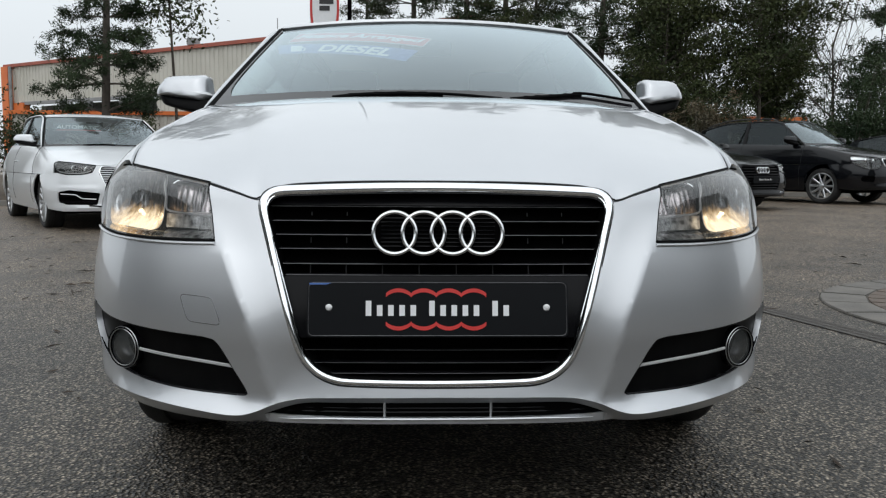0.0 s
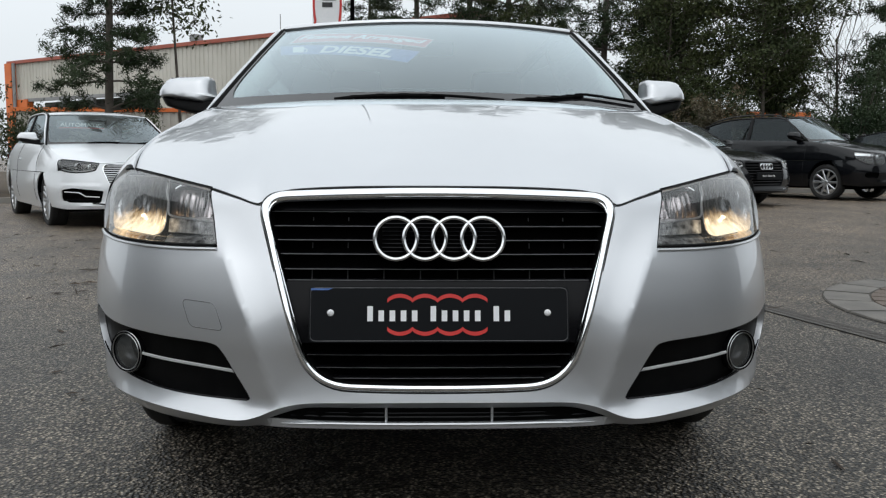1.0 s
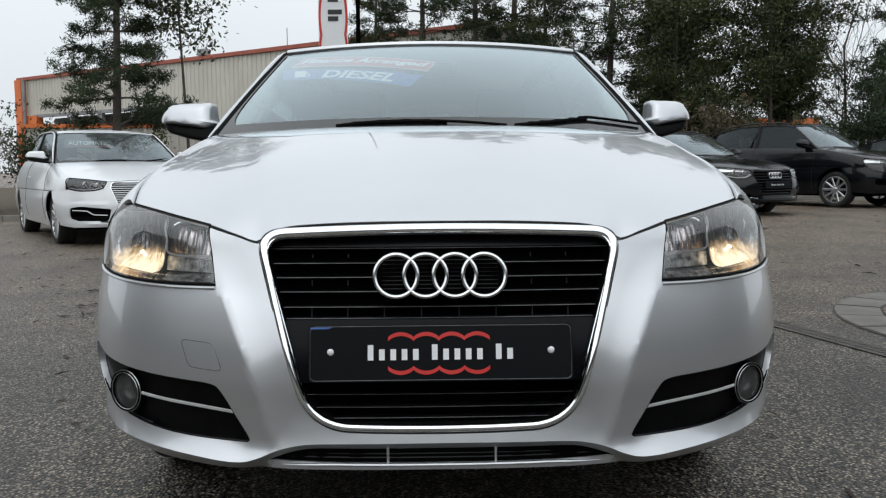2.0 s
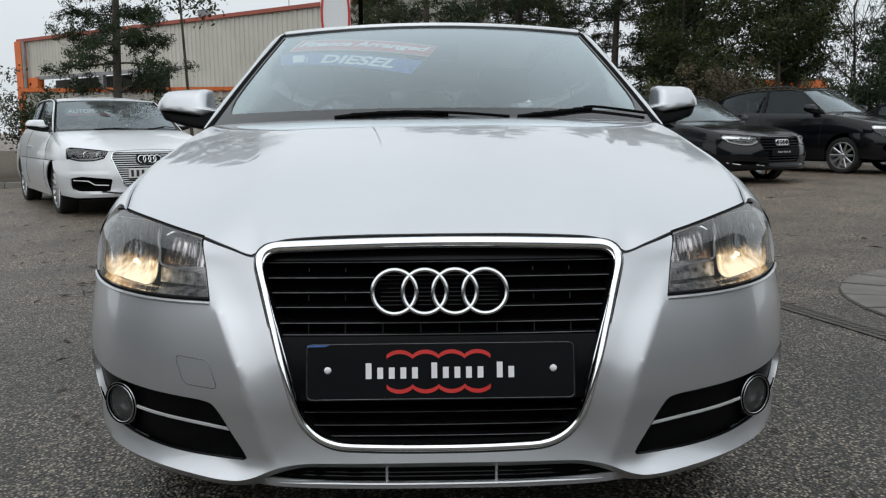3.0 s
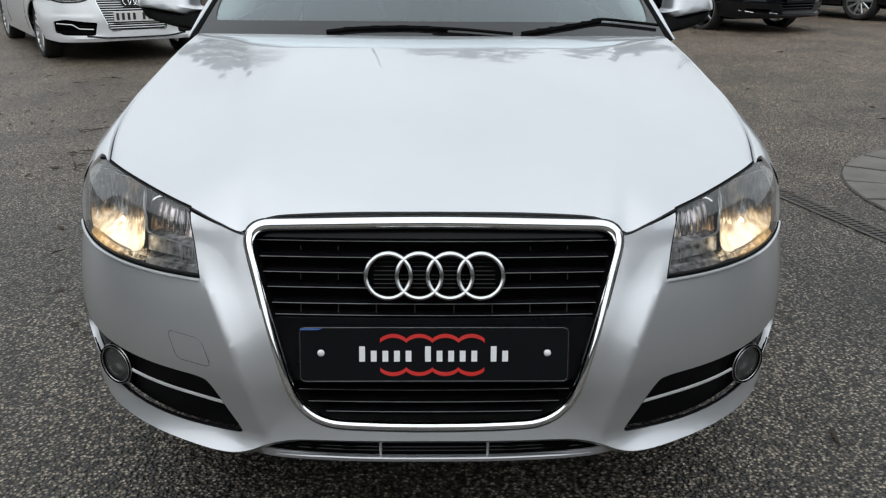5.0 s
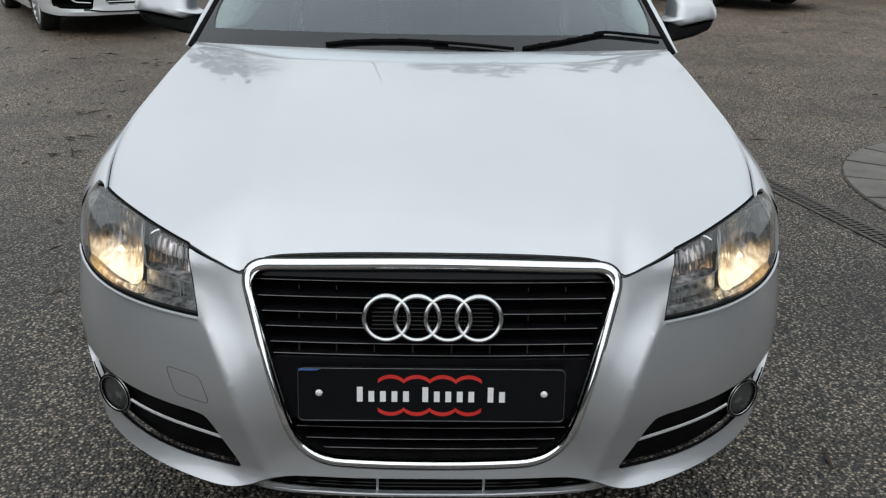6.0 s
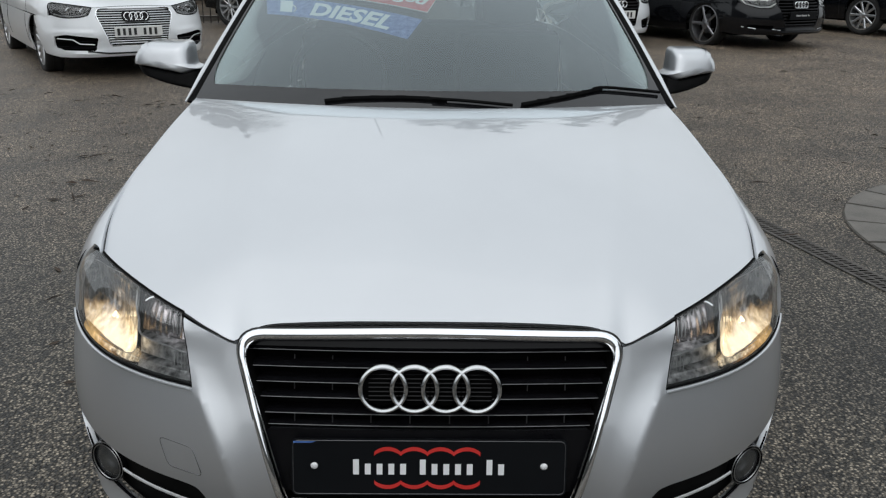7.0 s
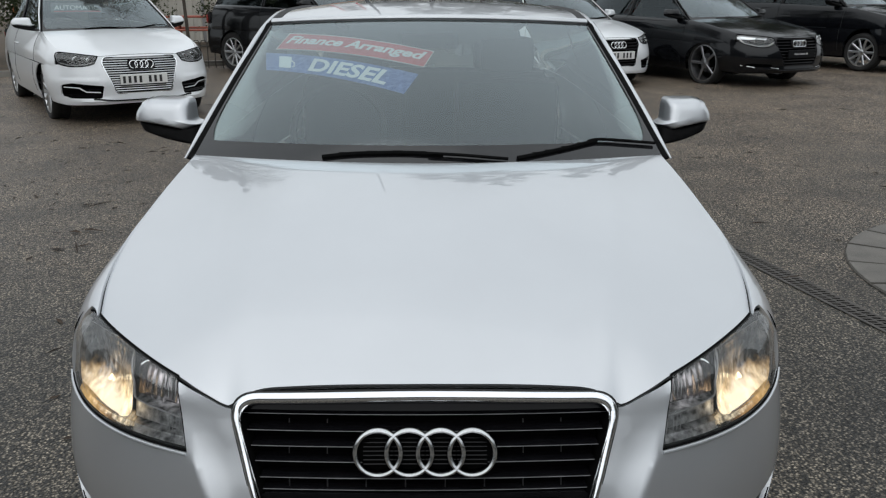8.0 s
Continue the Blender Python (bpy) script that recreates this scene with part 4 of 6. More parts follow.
    for z in (0.711, 0.682, 0.654, 0.626, 0.596, 0.574, 0.425, 0.399, 0.377):
        w = half(z)
        rows = [[gy(x, z + dz, d) for x in lin(-w, w, 15)] for dz, d in ((-0.004, 0.058), (-0.004, 0.034), (-0.0025, 0.025), (-0.0005, 0.022), (0.0015, 0.025), (0.0015, 0.044), (0.0015, 0.058))]
        part("slat", net(rows, gy(0, z, 0.03)), GLOSS_BLACK, surround)
        # Lighter line laid on for the sky mirrored along the slat's edge.
        part("slat_sheen", tube([gy(x, z - 0.0005, 0.0216) for x in lin(-w, w, 15)], 0.0008, 4), EDGE_AND_SHEEN, surround)
    for x in (-0.26, -0.187, -0.113, -0.038, 0.038, 0.113, 0.187, 0.26):
        part("strut", tube([gy(x, z, 0.030) for z in lin(0.596, 0.574, 3)], 0.0014, 4), DARK_EDGE, surround)
    for x in (-0.26, -0.187, 0.187, 0.26):
        for low, high in ((0.692, 0.699), (0.637, 0.648)):
            part("strut", tube([gy(x, z, 0.030) for z in (low, high)], 0.0012, 4), DARK_EDGE, surround)
    blank = [[gy(x, z, 0.031) for x in lin(-0.345, 0.345, 15)] for z in lin(0.713, 0.748, 6)]
    part("upper_blank", net(blank, gy(0, 0.73, 0.3)), GLOSS_BLACK, surround)
    panel = rounded([(-0.312, 0.574), (0.312, 0.574), (0.285, 0.452), (-0.285, 0.452)], [0.01] * 4, 3)
    part("plate_holder", sheet(panel, [], 0.03, lambda x, z: gy(x, z, 0.006), 0.02), GLOSS_BLACK, surround)
    badge = rings_badge(bmesh.new(), (0, 0.0625, 0.661), 0.0425, 0.0585, 0.0051, 0.24)
    part("ring_badge", badge, BADGE, surround, "chrome badge of four linked rings")
    for k in range(4):
        c = Vector(((k - 1.5) * 0.0585, 0.078, 0.661))
        bm = bmesh.new()
        bmesh.ops.create_circle(bm, cap_ends=True, radius=0.041, segments=32)
        bmesh.ops.transform(bm, matrix=Matrix.Translation(c) @ Matrix.Rotation(radians(90 - 13), 4, "X"), verts=bm.verts[:])
        part("badge_backing", bm, MATT_BLACK, surround, smooth=False)
        bm = bmesh.new()
        for z in lin(-0.028, 0.028, 8):
            tube([c + Vector((x, -0.003 + z * 0.24, z)) for x in (-0.028, 0.028)], 0.0014, 4, bm=bm)
        part("badge_mesh", bm, GLOSS_BLACK, surround)
    # dealer plate
    lean = math.atan2(0.022, 0.1085)
    px = lambda x, h, d=0.0: Vector((x, 0.0345 + h * math.sin(lean) - (0.0065 + d), 0.5118 + h * math.cos(lean)))
    bm = bmesh.new()
    ring = rounded([(-0.26, 0.0555), (0.26, 0.0555), (0.26, -0.0555), (-0.26, -0.0555)], [0.012] * 4, 5)
    plate = part("number_plate", sheet(ring, [], 0.04, lambda x, h: px(x, h), 0.005), PLATE_BLACK, car, "black dealer plate with red waves and white bars")
    rim = tube([px(x * 0.988, h * 0.95, 0.0002) for x, h in ring], 0.0006, 4, closed=True)
    part("plate_edge", rim, EDGE_AND_SHEEN, plate)
    for k, s in ((0.0235, 1), (-0.0245, -1)):
        crest = []
        for i in range(81):
            x = -0.100 + 0.2 * i / 80
            crest.append((x - 0.004, k + s * 0.010 * abs(math.sin(math.pi * (x + 0.1) / 0.2 * 4.0)) ** 0.7))
        rows = [[px(x, h + s * d, 0.0012) for x, h in crest] for d in (0.0, 0.0078)]
        part("red_wave", net(rows, (0, 1, 0.5)), RED_INK, plate, "red wavy stripe")
    word_bars(plate, WHITE_INK, (5, 5, 2), -0.144, -0.0135, 0.0222, 0.0215, 0.0150, lambda x, h: px(x, h, 0.0012))
    bm = sheet([(-0.256, 0.052), (-0.213, 0.052), (-0.222, 0.0485), (-0.256, 0.0485)], [], 0.02, lambda x, h: px(x, h, 0.0012), 0)
    part("blue_mark", bm, BLUE_INK, plate)
    for x in (-0.217, 0.217):
        bm = lathe([(0, -0.003), (0.004, -0.0028), (0.0065, -0.001), (0.007, 0.001)], 20, "y")
        bmesh.ops.translate(bm, verts=bm.verts[:], vec=px(x, 0.003, 0.0008))
        part("screw_cap", bm, WHITE_INK, plate, "white screw cap")
    # lower slot
    part("slot_back", sheet([(x * 1.0, 0.308 + (z - 0.308) * 1.05) for x, z in slot], [], 0.02, lambda x, z: body.front(x, z) + Vector((0, 0.004, 0)), 0), MATT_BLACK, bumper)
    for x in (-0.1065, 0.1065):
        p = body.front(abs(x), 0.308)
        part("slot_rib", tube([Vector((x, p.y + 0.001, z)) for z in (0.294, 0.326)], 0.0028, 6), SILVER, bumper)
    for z in (0.304, 0.312):
        part("slot_bar", tube([Vector((x, body.front(abs(x), 0.308).y + 0.003, z)) for x in lin(-0.30, 0.30, 15)], 0.0018, 5), GLOSS_BLACK, bumper)
    part("chin_bar", tube([Vector((x, body.front(abs(x), 0.292).y - 0.004, 0.2925 - 0.004 * step(0.20, 0.335, abs(x)))) for x in lin(-0.318, 0.318, 41)], 0.0044, 8, flat=0.8, taper=lambda q: 1.0 - 0.8 * step(0.38, 0.5, abs(q - 0.5))), SILVER, bumper)
    # towing eye cover
    loop = rounded([(-0.530, 0.531), (-0.455, 0.528), (-0.435, 0.474), (-0.510, 0.477)], [0.013] * 4, 5)
    part("towing_eye_cover", tube([body.front(x, z, 0.0004) for x, z in loop], 0.0009, 5, closed=True), EDGE_AND_SHEEN, bumper, "fine outline of the towing eye cover")
    for s in (-1, 1):
        mx = lambda p: Vector((s * p.x, p.y, p.z))
        at = lambda x, z, d=0.0: mx(body.front(x, z) + Vector((0, d, 0)))
        # fog lamp bay
        back = sheet([(body.u_x(x, z), z) for x, z in [(0.6 + (x - 0.6) * 1.03, 0.40 + (z - 0.40) * 1.10) for x, z in fog]], [], 0.03, lambda u, z: mx(body.skin(u, z)) + Vector((-s * 0.012 * step(0.9, 1.2, u), 0.034, 0)), 0)
        bay = part("fog_lamp_bay", back, BAY_BLACK, bumper, "gloss black bumper insert")
        part("bay_edge", tube([at(x, z, 0.006) for x, z in fog], 0.0035, 6, closed=True), GLOSS_BLACK, bay)
        part("chrome_strip", tube([at(x, z, 0.012) for x, z in smooth([(0.405, 0.388), (0.50, 0.394), (0.60, 0.397), (0.640, 0.398)], 4)], 0.0027, 8, flat=1.3), BRIGHT_TRIM, bay, "bright metal strip")
        c = body.front(0.684, 0.394) + Vector((0.002, 0.006, 0))
        turn = Matrix.Translation(mx(c)) @ Matrix.Rotation(s * radians(30), 4, "Z")
        bm = lathe([(0.046, 0.03), (0.0475, 0.004), (0.0445, -0.006), (0.0405, -0.004), (0.040, 0.02)], 40, "y")
        bmesh.ops.transform(bm, matrix=turn, verts=bm.verts[:])
        lamp = part("fog_lamp", bm, GLOSS_BLACK, bumper, "round fog lamp in a black ring")
        for r, d in ((0.0455, -0.002), (0.0405, -0.004)):
            ring = [turn @ Vector((r * math.cos(h), d, r * math.sin(h))) for h in lin(0, 2 * math.pi * 39 / 40, 40)]
            part("ring_edge", tube(ring, 0.0010, 5, closed=True, up=(0, 1, 0)), SATIN, lamp)
        bm = lathe([(0.0, 0.026), (0.02, 0.024), (0.034, 0.014), (0.040, 0.002)], 32, "y")
        bmesh.ops.transform(bm, matrix=turn, verts=bm.verts[:])
        part("reflector", bm, DARK_LAMP, lamp)
        bm = lathe([(0.0, -0.006), (0.02, -0.004), (0.0395, 0.002)], 32, "y")
        bmesh.ops.transform(bm, matrix=turn, verts=bm.verts[:])
        part("lens", bm, LENS, lamp).visible_shadow = False
        # headlamp
        loop = [(body.u_x(x, z), z) for x, z in lamp_outline(spec)]
        head = new("headlamp")
        head.parent = car
        head["label"] = "clear headlamp with a warm lit lower bowl"
        deep = lambda u, z, d: mx(body.skin(u, z)) + Vector((-s * 0.45 * d * step(0.7, 1.3, u), d, 0))
        lens = part("lens", sheet(loop, [], 0.016, lambda u, z: deep(u, z, 0.002), 0.0), LENS, head)
        lens.visible_shadow = False
        cu, cz = np.mean([p[0] for p in loop]), 0.71
        small = [(cu + (u - cu) * 0.985, cz + (z - cz) * 0.97) for u, z in loop]
        walls = resample(small, 0.02)
        part("housing", net([[deep(u, z, d) for u, z in walls + walls[:1]] for d in (0.006, 0.05, 0.085)]), SEAL, head)
        part("housing_back", sheet(small, [], 0.025, lambda u, z: deep(u, z, 0.085), 0), SEAL, head)
        part("rubber_edge", tube([deep(u, z, 0.003) for u, z in resample(loop, 0.02)], 0.0028, 6, closed=True), SEAL, head)
        # lamp sill on the bumper
        part("lamp_sill", tube([at(x, z - 0.0055, -0.0005) for x, z in smooth(spec["lamp_low"], 6)], 0.0046, 8, flat=0.8), SILVER, bumper)
        # outer bowl with the lit bulb
        mid = (0.682, 0.712)
        rows = []
        for k in lin(0.0, 1, 13):
            row = []
            for h in lin(0, 2 * math.pi, 37):
                cx, sx = math.cos(h), math.sin(h)
                x = mid[0] + 0.092 * math.copysign(abs(cx) ** 0.38, cx) * k
                z = mid[1] + (0.066 if sx > 0 else 0.062) * math.copysign(abs(sx) ** 0.45, sx) * k
                row.append(deep(body.u_x(x, z), z, 0.075 - 0.058 * k * k))
            rows.append(row)
        bowl = part("reflector_bowl", net(rows, deep(0.85, 0.71, 0.3)), BOWL_GLOW, head, "bright reflector bowl with a painted warm glow")
        rim = [q - Vector((0, 0.001, 0)) for q in rows[-1][:-1]]
        part("bowl_rim", tube(rim, 0.0008, 5, closed=True, up=(0, 1, 0)), LAMP_GREY, bowl)
        bm = lathe([(0, -0.012), (0.004, -0.010), (0.0045, 0.012)], 14, "y")
        bmesh.ops.translate(bm, verts=bm.verts[:], vec=deep(body.u_x(0.676, 0.688), 0.688, 0.066))
        part("bulb", bm, WARM, head)
        # fluted inner reflector
        rows = [[deep(body.u_x(x, z), z, 0.055 + 0.0015 * math.sin(x * 430 + 60 * z) - 9.0 * max(0.0, 0.045**2 - (x - 0.545) ** 2 - (z - 0.722) ** 2)) for x in lin(0.476, 0.592, 74)] for z in lin(0.690, 0.752, 7)]
        part("fluted_reflector", net(rows, deep(0.6, 0.71, 0.3)), FLUTED, head)
        # shelf under the bowl, amber glow painted in, going on dark towards the grille
        for x0, x1, mat in ((0.585, 0.760, SHELF_GLOW), (0.462, 0.585, LAMP_GREY)):
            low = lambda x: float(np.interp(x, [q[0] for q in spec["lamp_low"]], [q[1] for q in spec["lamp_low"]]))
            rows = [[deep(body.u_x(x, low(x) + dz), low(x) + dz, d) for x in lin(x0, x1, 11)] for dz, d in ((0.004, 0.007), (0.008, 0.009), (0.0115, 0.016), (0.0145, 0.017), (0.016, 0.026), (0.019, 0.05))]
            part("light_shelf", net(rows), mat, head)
        part("lower_seal", tube([deep(body.u_x(x, z + 0.0008), z + 0.0008, 0.0015) for x, z in smooth(spec["lamp_low"], 6)], 0.0022, 6, flat=0.6, up=(0, -1, 0)), SEAL, head)
        part("divider", tube([deep(body.u_x(x, z), z, d) for x, z, d in smooth([(0.606, 0.764, 0.03), (0.598, 0.745, 0.022), (0.588, 0.722, 0.018), (0.586, 0.700, 0.018), (0.570, 0.694, 0.018), (0.53, 0.690, 0.018), (0.486, 0.686, 0.018), (0.474, 0.682, 0.018), (0.468, 0.652, 0.018)], 4)], 0.0022, 6), RIB, head)
        part("trim_bar", tube([deep(body.u_x(x, z), z, 0.020) for x, z in smooth([(0.464, 0.652), (0.54, 0.650), (0.62, 0.651), (0.70, 0.655)], 4)], 0.0012, 6), RIB, head)
        step_face = [[deep(body.u_x(x, z), z, d) for x in lin(0.474, 0.585, 12)] for z, d in ((0.692, 0.050), (0.689, 0.024), (0.660, 0.026), (0.655, 0.05))]
        part("step_face", net(step_face, deep(0.6, 0.71, 0.3)), LAMP_GREY, head)
        for x in (0.478, 0.486, 0.494, 0.502):
            for z0, z1 in ((0.656, 0.683), (0.714, 0.745)):
                part("rib", tube([deep(body.u_x(x + 0.07 * (z - 0.65), z), z, 0.020) for z in lin(z0, z1, 3)], 0.0009, 4), RIB, head)
        # a clear eyelid of the position lamp high in the bowl
        part("bright_facet", tube([deep(body.u_x(x, z), z, 0.030) for x, z in ((0.560, 0.761), (0.572, 0.757), (0.580, 0.752))], 0.0042, 6, flat=0.6), CHROME, head)
        part("outer_lining", net([[deep(body.u_x(x, z), z, 0.012) for x, z in smooth(row, 5)] for row in (((0.768, 0.778), (0.786, 0.742), (0.794, 0.70), (0.788, 0.664)), ((0.744, 0.782), (0.764, 0.742), (0.772, 0.70), (0.764, 0.658)))], deep(0.85, 0.71, 0.3)), LAMP_GREY, head)
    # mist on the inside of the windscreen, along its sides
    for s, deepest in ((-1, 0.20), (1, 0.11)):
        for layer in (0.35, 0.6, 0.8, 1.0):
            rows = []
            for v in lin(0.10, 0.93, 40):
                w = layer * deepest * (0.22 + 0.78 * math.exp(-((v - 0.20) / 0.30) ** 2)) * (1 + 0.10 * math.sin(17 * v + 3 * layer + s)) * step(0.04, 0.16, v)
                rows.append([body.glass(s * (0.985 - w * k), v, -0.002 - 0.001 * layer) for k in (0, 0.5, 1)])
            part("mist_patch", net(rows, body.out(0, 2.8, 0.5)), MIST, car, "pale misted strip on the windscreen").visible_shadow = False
    # window stickers, inside the windscreen
    def sticker(word, quad, mat, label, words, size, box):
        tl, tr, br, bl = (np.array(q) for q in quad)
        spot = lambda u, v: (1 - u) * (1 - v) * bl + u * (1 - v) * br + u * v * tr + (1 - u) * v * tl
        lay = lambda u, v, d: body.glass(*(spot(u, v) + np.array((0.0, 0.025 * (4 * u * (1 - u)) - 0.012))), d)
        ob = part(word, net([[lay(u, v, -0.0040) for u in lin(0, 1, 25)] for v in lin(0, 1, 5)], (0, 3, 0.5)), mat, car, label)
        bm = text_mesh(words, size, 0.0, 0.2, 0.0034)
        xs, ys = [v.co.x for v in bm.verts], [v.co.y for v in bm.verts]
        for v in bm.verts:
            u = box[0] + (box[1] - box[0]) * (v.co.x - min(xs)) / (max(xs) - min(xs))
            w = box[2] + (box[3] - box[2]) * (v.co.y - min(ys)) / (max(ys) - min(ys))
            v.co = lay(u, w, -0.0028)
        part("lettering", bm, WHITE_INK, ob, "white lettering", smooth=False)
        rim = [(u, 0.0) for u in lin(0, 1, 20)] + [(1.0, v) for v in lin(0, 1, 5)] + [(u, 1.0) for u in lin(1, 0, 20)] + [(0.0, v) for v in lin(1, 0, 5)]
        return ob, lay, rim

    red, lay, rim = sticker("finance_sticker", ((-0.843, 0.909), (0.025, 0.723), (-0.028, 0.602), (-0.875, 0.773)), RED_VINYL, "red window sticker with white lettering", "Finance Arranged", 0.1, (0.03, 0.97, 0.22, 0.86))
    part("white_edge", tube([lay(u, v, -0.0034) for u, v in rim], 0.0016, 4, closed=True), WHITE_INK, red)
    blue, lay, rim = sticker("fuel_sticker", ((-0.928, 0.746), (-0.052, 0.552), (-0.118, 0.416), (-0.868, 0.602)), BLUE_VINYL, "blue window sticker with white lettering", "DIESEL", 0.1, (0.32, 0.86, 0.14, 0.86))
    pump = [(0.10, 0.18), (0.19, 0.18), (0.19, 0.82), (0.10, 0.82)]
    bm = bmesh.new()
    bm.faces.new([bm.verts.new(lay(u, v, -0.0028)) for u, v in pump])
    part("pump_mark", bm, WHITE_INK, blue, smooth=False)
    part("pump_hose", tube([lay(u, v, -0.004) for u, v in ((0.19, 0.6), (0.215, 0.5), (0.215, 0.3), (0.20, 0.25))], 0.003, 4), WHITE_INK, blue)
    return car, body


hatch, hatch_body = silver_hatchback()


# ---- yard ----
def yard():
    xs = sorted(set([-900, -300, -120, -60] + [float(v) for v in np.arange(-32, 33, 1.0)] + [60, 120, 300, 900]))
    ys = sorted(set([-900, -300, -100, -40] + [float(v) for v in np.arange(-12, 50, 1.0)] + [80, 140, 300, 900]))
    bm = net([[(x, y, level(x, y)) for x in xs] for y in ys])
    for f in bm.faces:
        if f.normal.z < 0:
            f.normal_flip()
    m = bpy.data.materials.new("worn_damp_tarmac")
    m.use_nodes = True
    n, l = m.node_tree.nodes, m.node_tree.links
    b = n["Principled BSDF"]
    co = n.new("ShaderNodeTexCoord")

    def tex(kind, scale, detail=4.0):
        t = n.new("ShaderNodeTex" + kind)
        t.inputs["Scale"].default_value = scale
        if kind == "Noise":
            t.inputs["Detail"].default_value = detail
        l.new(co.outputs["Object"], t.inputs["Vector"])
        return t

    def ramp(src, p0, c0, p1, c1):
        r = n.new("ShaderNodeValToRGB")
        r.color_ramp.elements[0].position, r.color_ramp.elements[1].position = p0, p1
        r.color_ramp.elements[0].color, r.color_ramp.elements[1].color = (*c0, 1), (*c1, 1)
        l.new(src, r.inputs["Fac"])
        return r.outputs["Color"]

    def mix(kind, fac, a, c):
        k = n.new("ShaderNodeMix")
        k.data_type, k.blend_type = "RGBA", kind
        k.inputs["Factor"].default_value = fac
        l.new(a, k.inputs["A"])
        l.new(c, k.inputs["B"])
        return k.outputs["Result"]

    stones = tex("Voronoi", 105)
    pits = tex("Noise", 85, 6)
    broad = tex("Noise", 0.55, 5)
    mid = tex("Noise", 4.0, 5)
    base = ramp(broad.outputs["Fac"], 0.35, (0.124, 0.112, 0.095), 0.65, (0.170, 0.150, 0.123))
    # earth and leaf dust trodden in towards the trees
    place, drift, dusty = n.new("ShaderNodeSeparateXYZ"), n.new("ShaderNodeMath"), n.new("ShaderNodeMapRange")
    l.new(co.outputs["Object"], place.inputs["Vector"])
    drift.operation = "MULTIPLY_ADD"
    drift.inputs[1].default_value = 9.0
    l.new(broad.outputs["Fac"], drift.inputs[0])
    l.new(place.outputs["Y"], drift.inputs[2])
    dusty.inputs["From Min"].default_value, dusty.inputs["From Max"].default_value = 8.0, 15.0
    l.new(drift.outputs["Value"], dusty.inputs["Value"])
    earth = n.new("ShaderNodeMix")
    earth.data_type = "RGBA"
    earth.inputs["B"].default_value = (0.255, 0.205, 0.158, 1)
    l.new(dusty.outputs["Result"], earth.inputs["Factor"])
    l.new(base, earth.inputs["A"])
    base = earth.outputs["Result"]
    chips = n.new("ShaderNodeRGBToBW")
    l.new(stones.outputs["Color"], chips.inputs["Color"])
    col = mix("MULTIPLY", 0.70, base, ramp(chips.outputs["Val"], 0.30, (0.03, 0.03, 0.03), 0.80, (3.7, 3.56, 3.36)))
    col = mix("MULTIPLY", 0.95, col, ramp(stones.outputs["Distance"], 0.25, (1.2, 1.2, 1.2), 0.6, (0.12, 0.12, 0.12)))
    col = mix("MULTIPLY", 0.8, col, ramp(pits.outputs["Fac"], 0.38, (0.10, 0.10, 0.105), 0.56, (1.15, 1.15, 1.15)))
    col = mix("MULTIPLY", 0.7, col, ramp(mid.outputs["Fac"], 0.35, (0.75, 0.74, 0.73), 0.6, (1.08, 1.08, 1.08)))
    stain = tex("Noise", 1.4, 6)
    col = mix("MULTIPLY", 0.9, col, ramp(stain.outputs["Fac"], 0.36, (0.68, 0.68, 0.69), 0.58, (1.08, 1.08, 1.07)))
    l.new(col, b.inputs["Base Color"])
    rr = n.new("ShaderNodeMapRange")
    rr.inputs["To Min"].default_value, rr.inputs["To Max"].default_value = 0.36, 0.60
    l.new(mid.outputs["Fac"], rr.inputs["Value"])
    l.new(rr.outputs["Result"], b.inputs["Roughness"])
    relief = n.new("ShaderNodeBump")
    relief.inputs["Strength"].default_value, relief.inputs["Distance"].default_value = 0.9, 0.007
    l.new(stones.outputs["Distance"], relief.inputs["Height"])
    l.new(relief.outputs["Normal"], b.inputs["Normal"])
    b.inputs["Specular IOR Level"].default_value = 0.4
    ob = part("ground", bm, m, None, smooth=True)
    tagged(ob, "worn grey-brown tarmac yard with fine stone chippings", "ground", kind="structure")


yard()
LEAF_LITTER = material("dead_leaf", (0.016, 0.012, 0.009), (0.05, 0.032, 0.02), 3, 0.85)
CONCRETE = material("weathered_concrete_block", (0.105, 0.098, 0.088), (0.16, 0.148, 0.132), 6, 0.75, bump=0.5, bump_scale=120, fine=0.3)
PAVER = material("brown_paver", (0.085, 0.064, 0.050), (0.135, 0.105, 0.084), 6, 0.75, bump=0.5, bump_scale=120, fine=0.3)
JOINT = material("sandy_joint", (0.045, 0.040, 0.034), (0.075, 0.066, 0.056), 20, 0.9)
IRON = material("cast_iron", (0.06, 0.056, 0.052), (0.11, 0.10, 0.09), 12, 0.65, 0.2, bump=0.3, bump_scale=150)


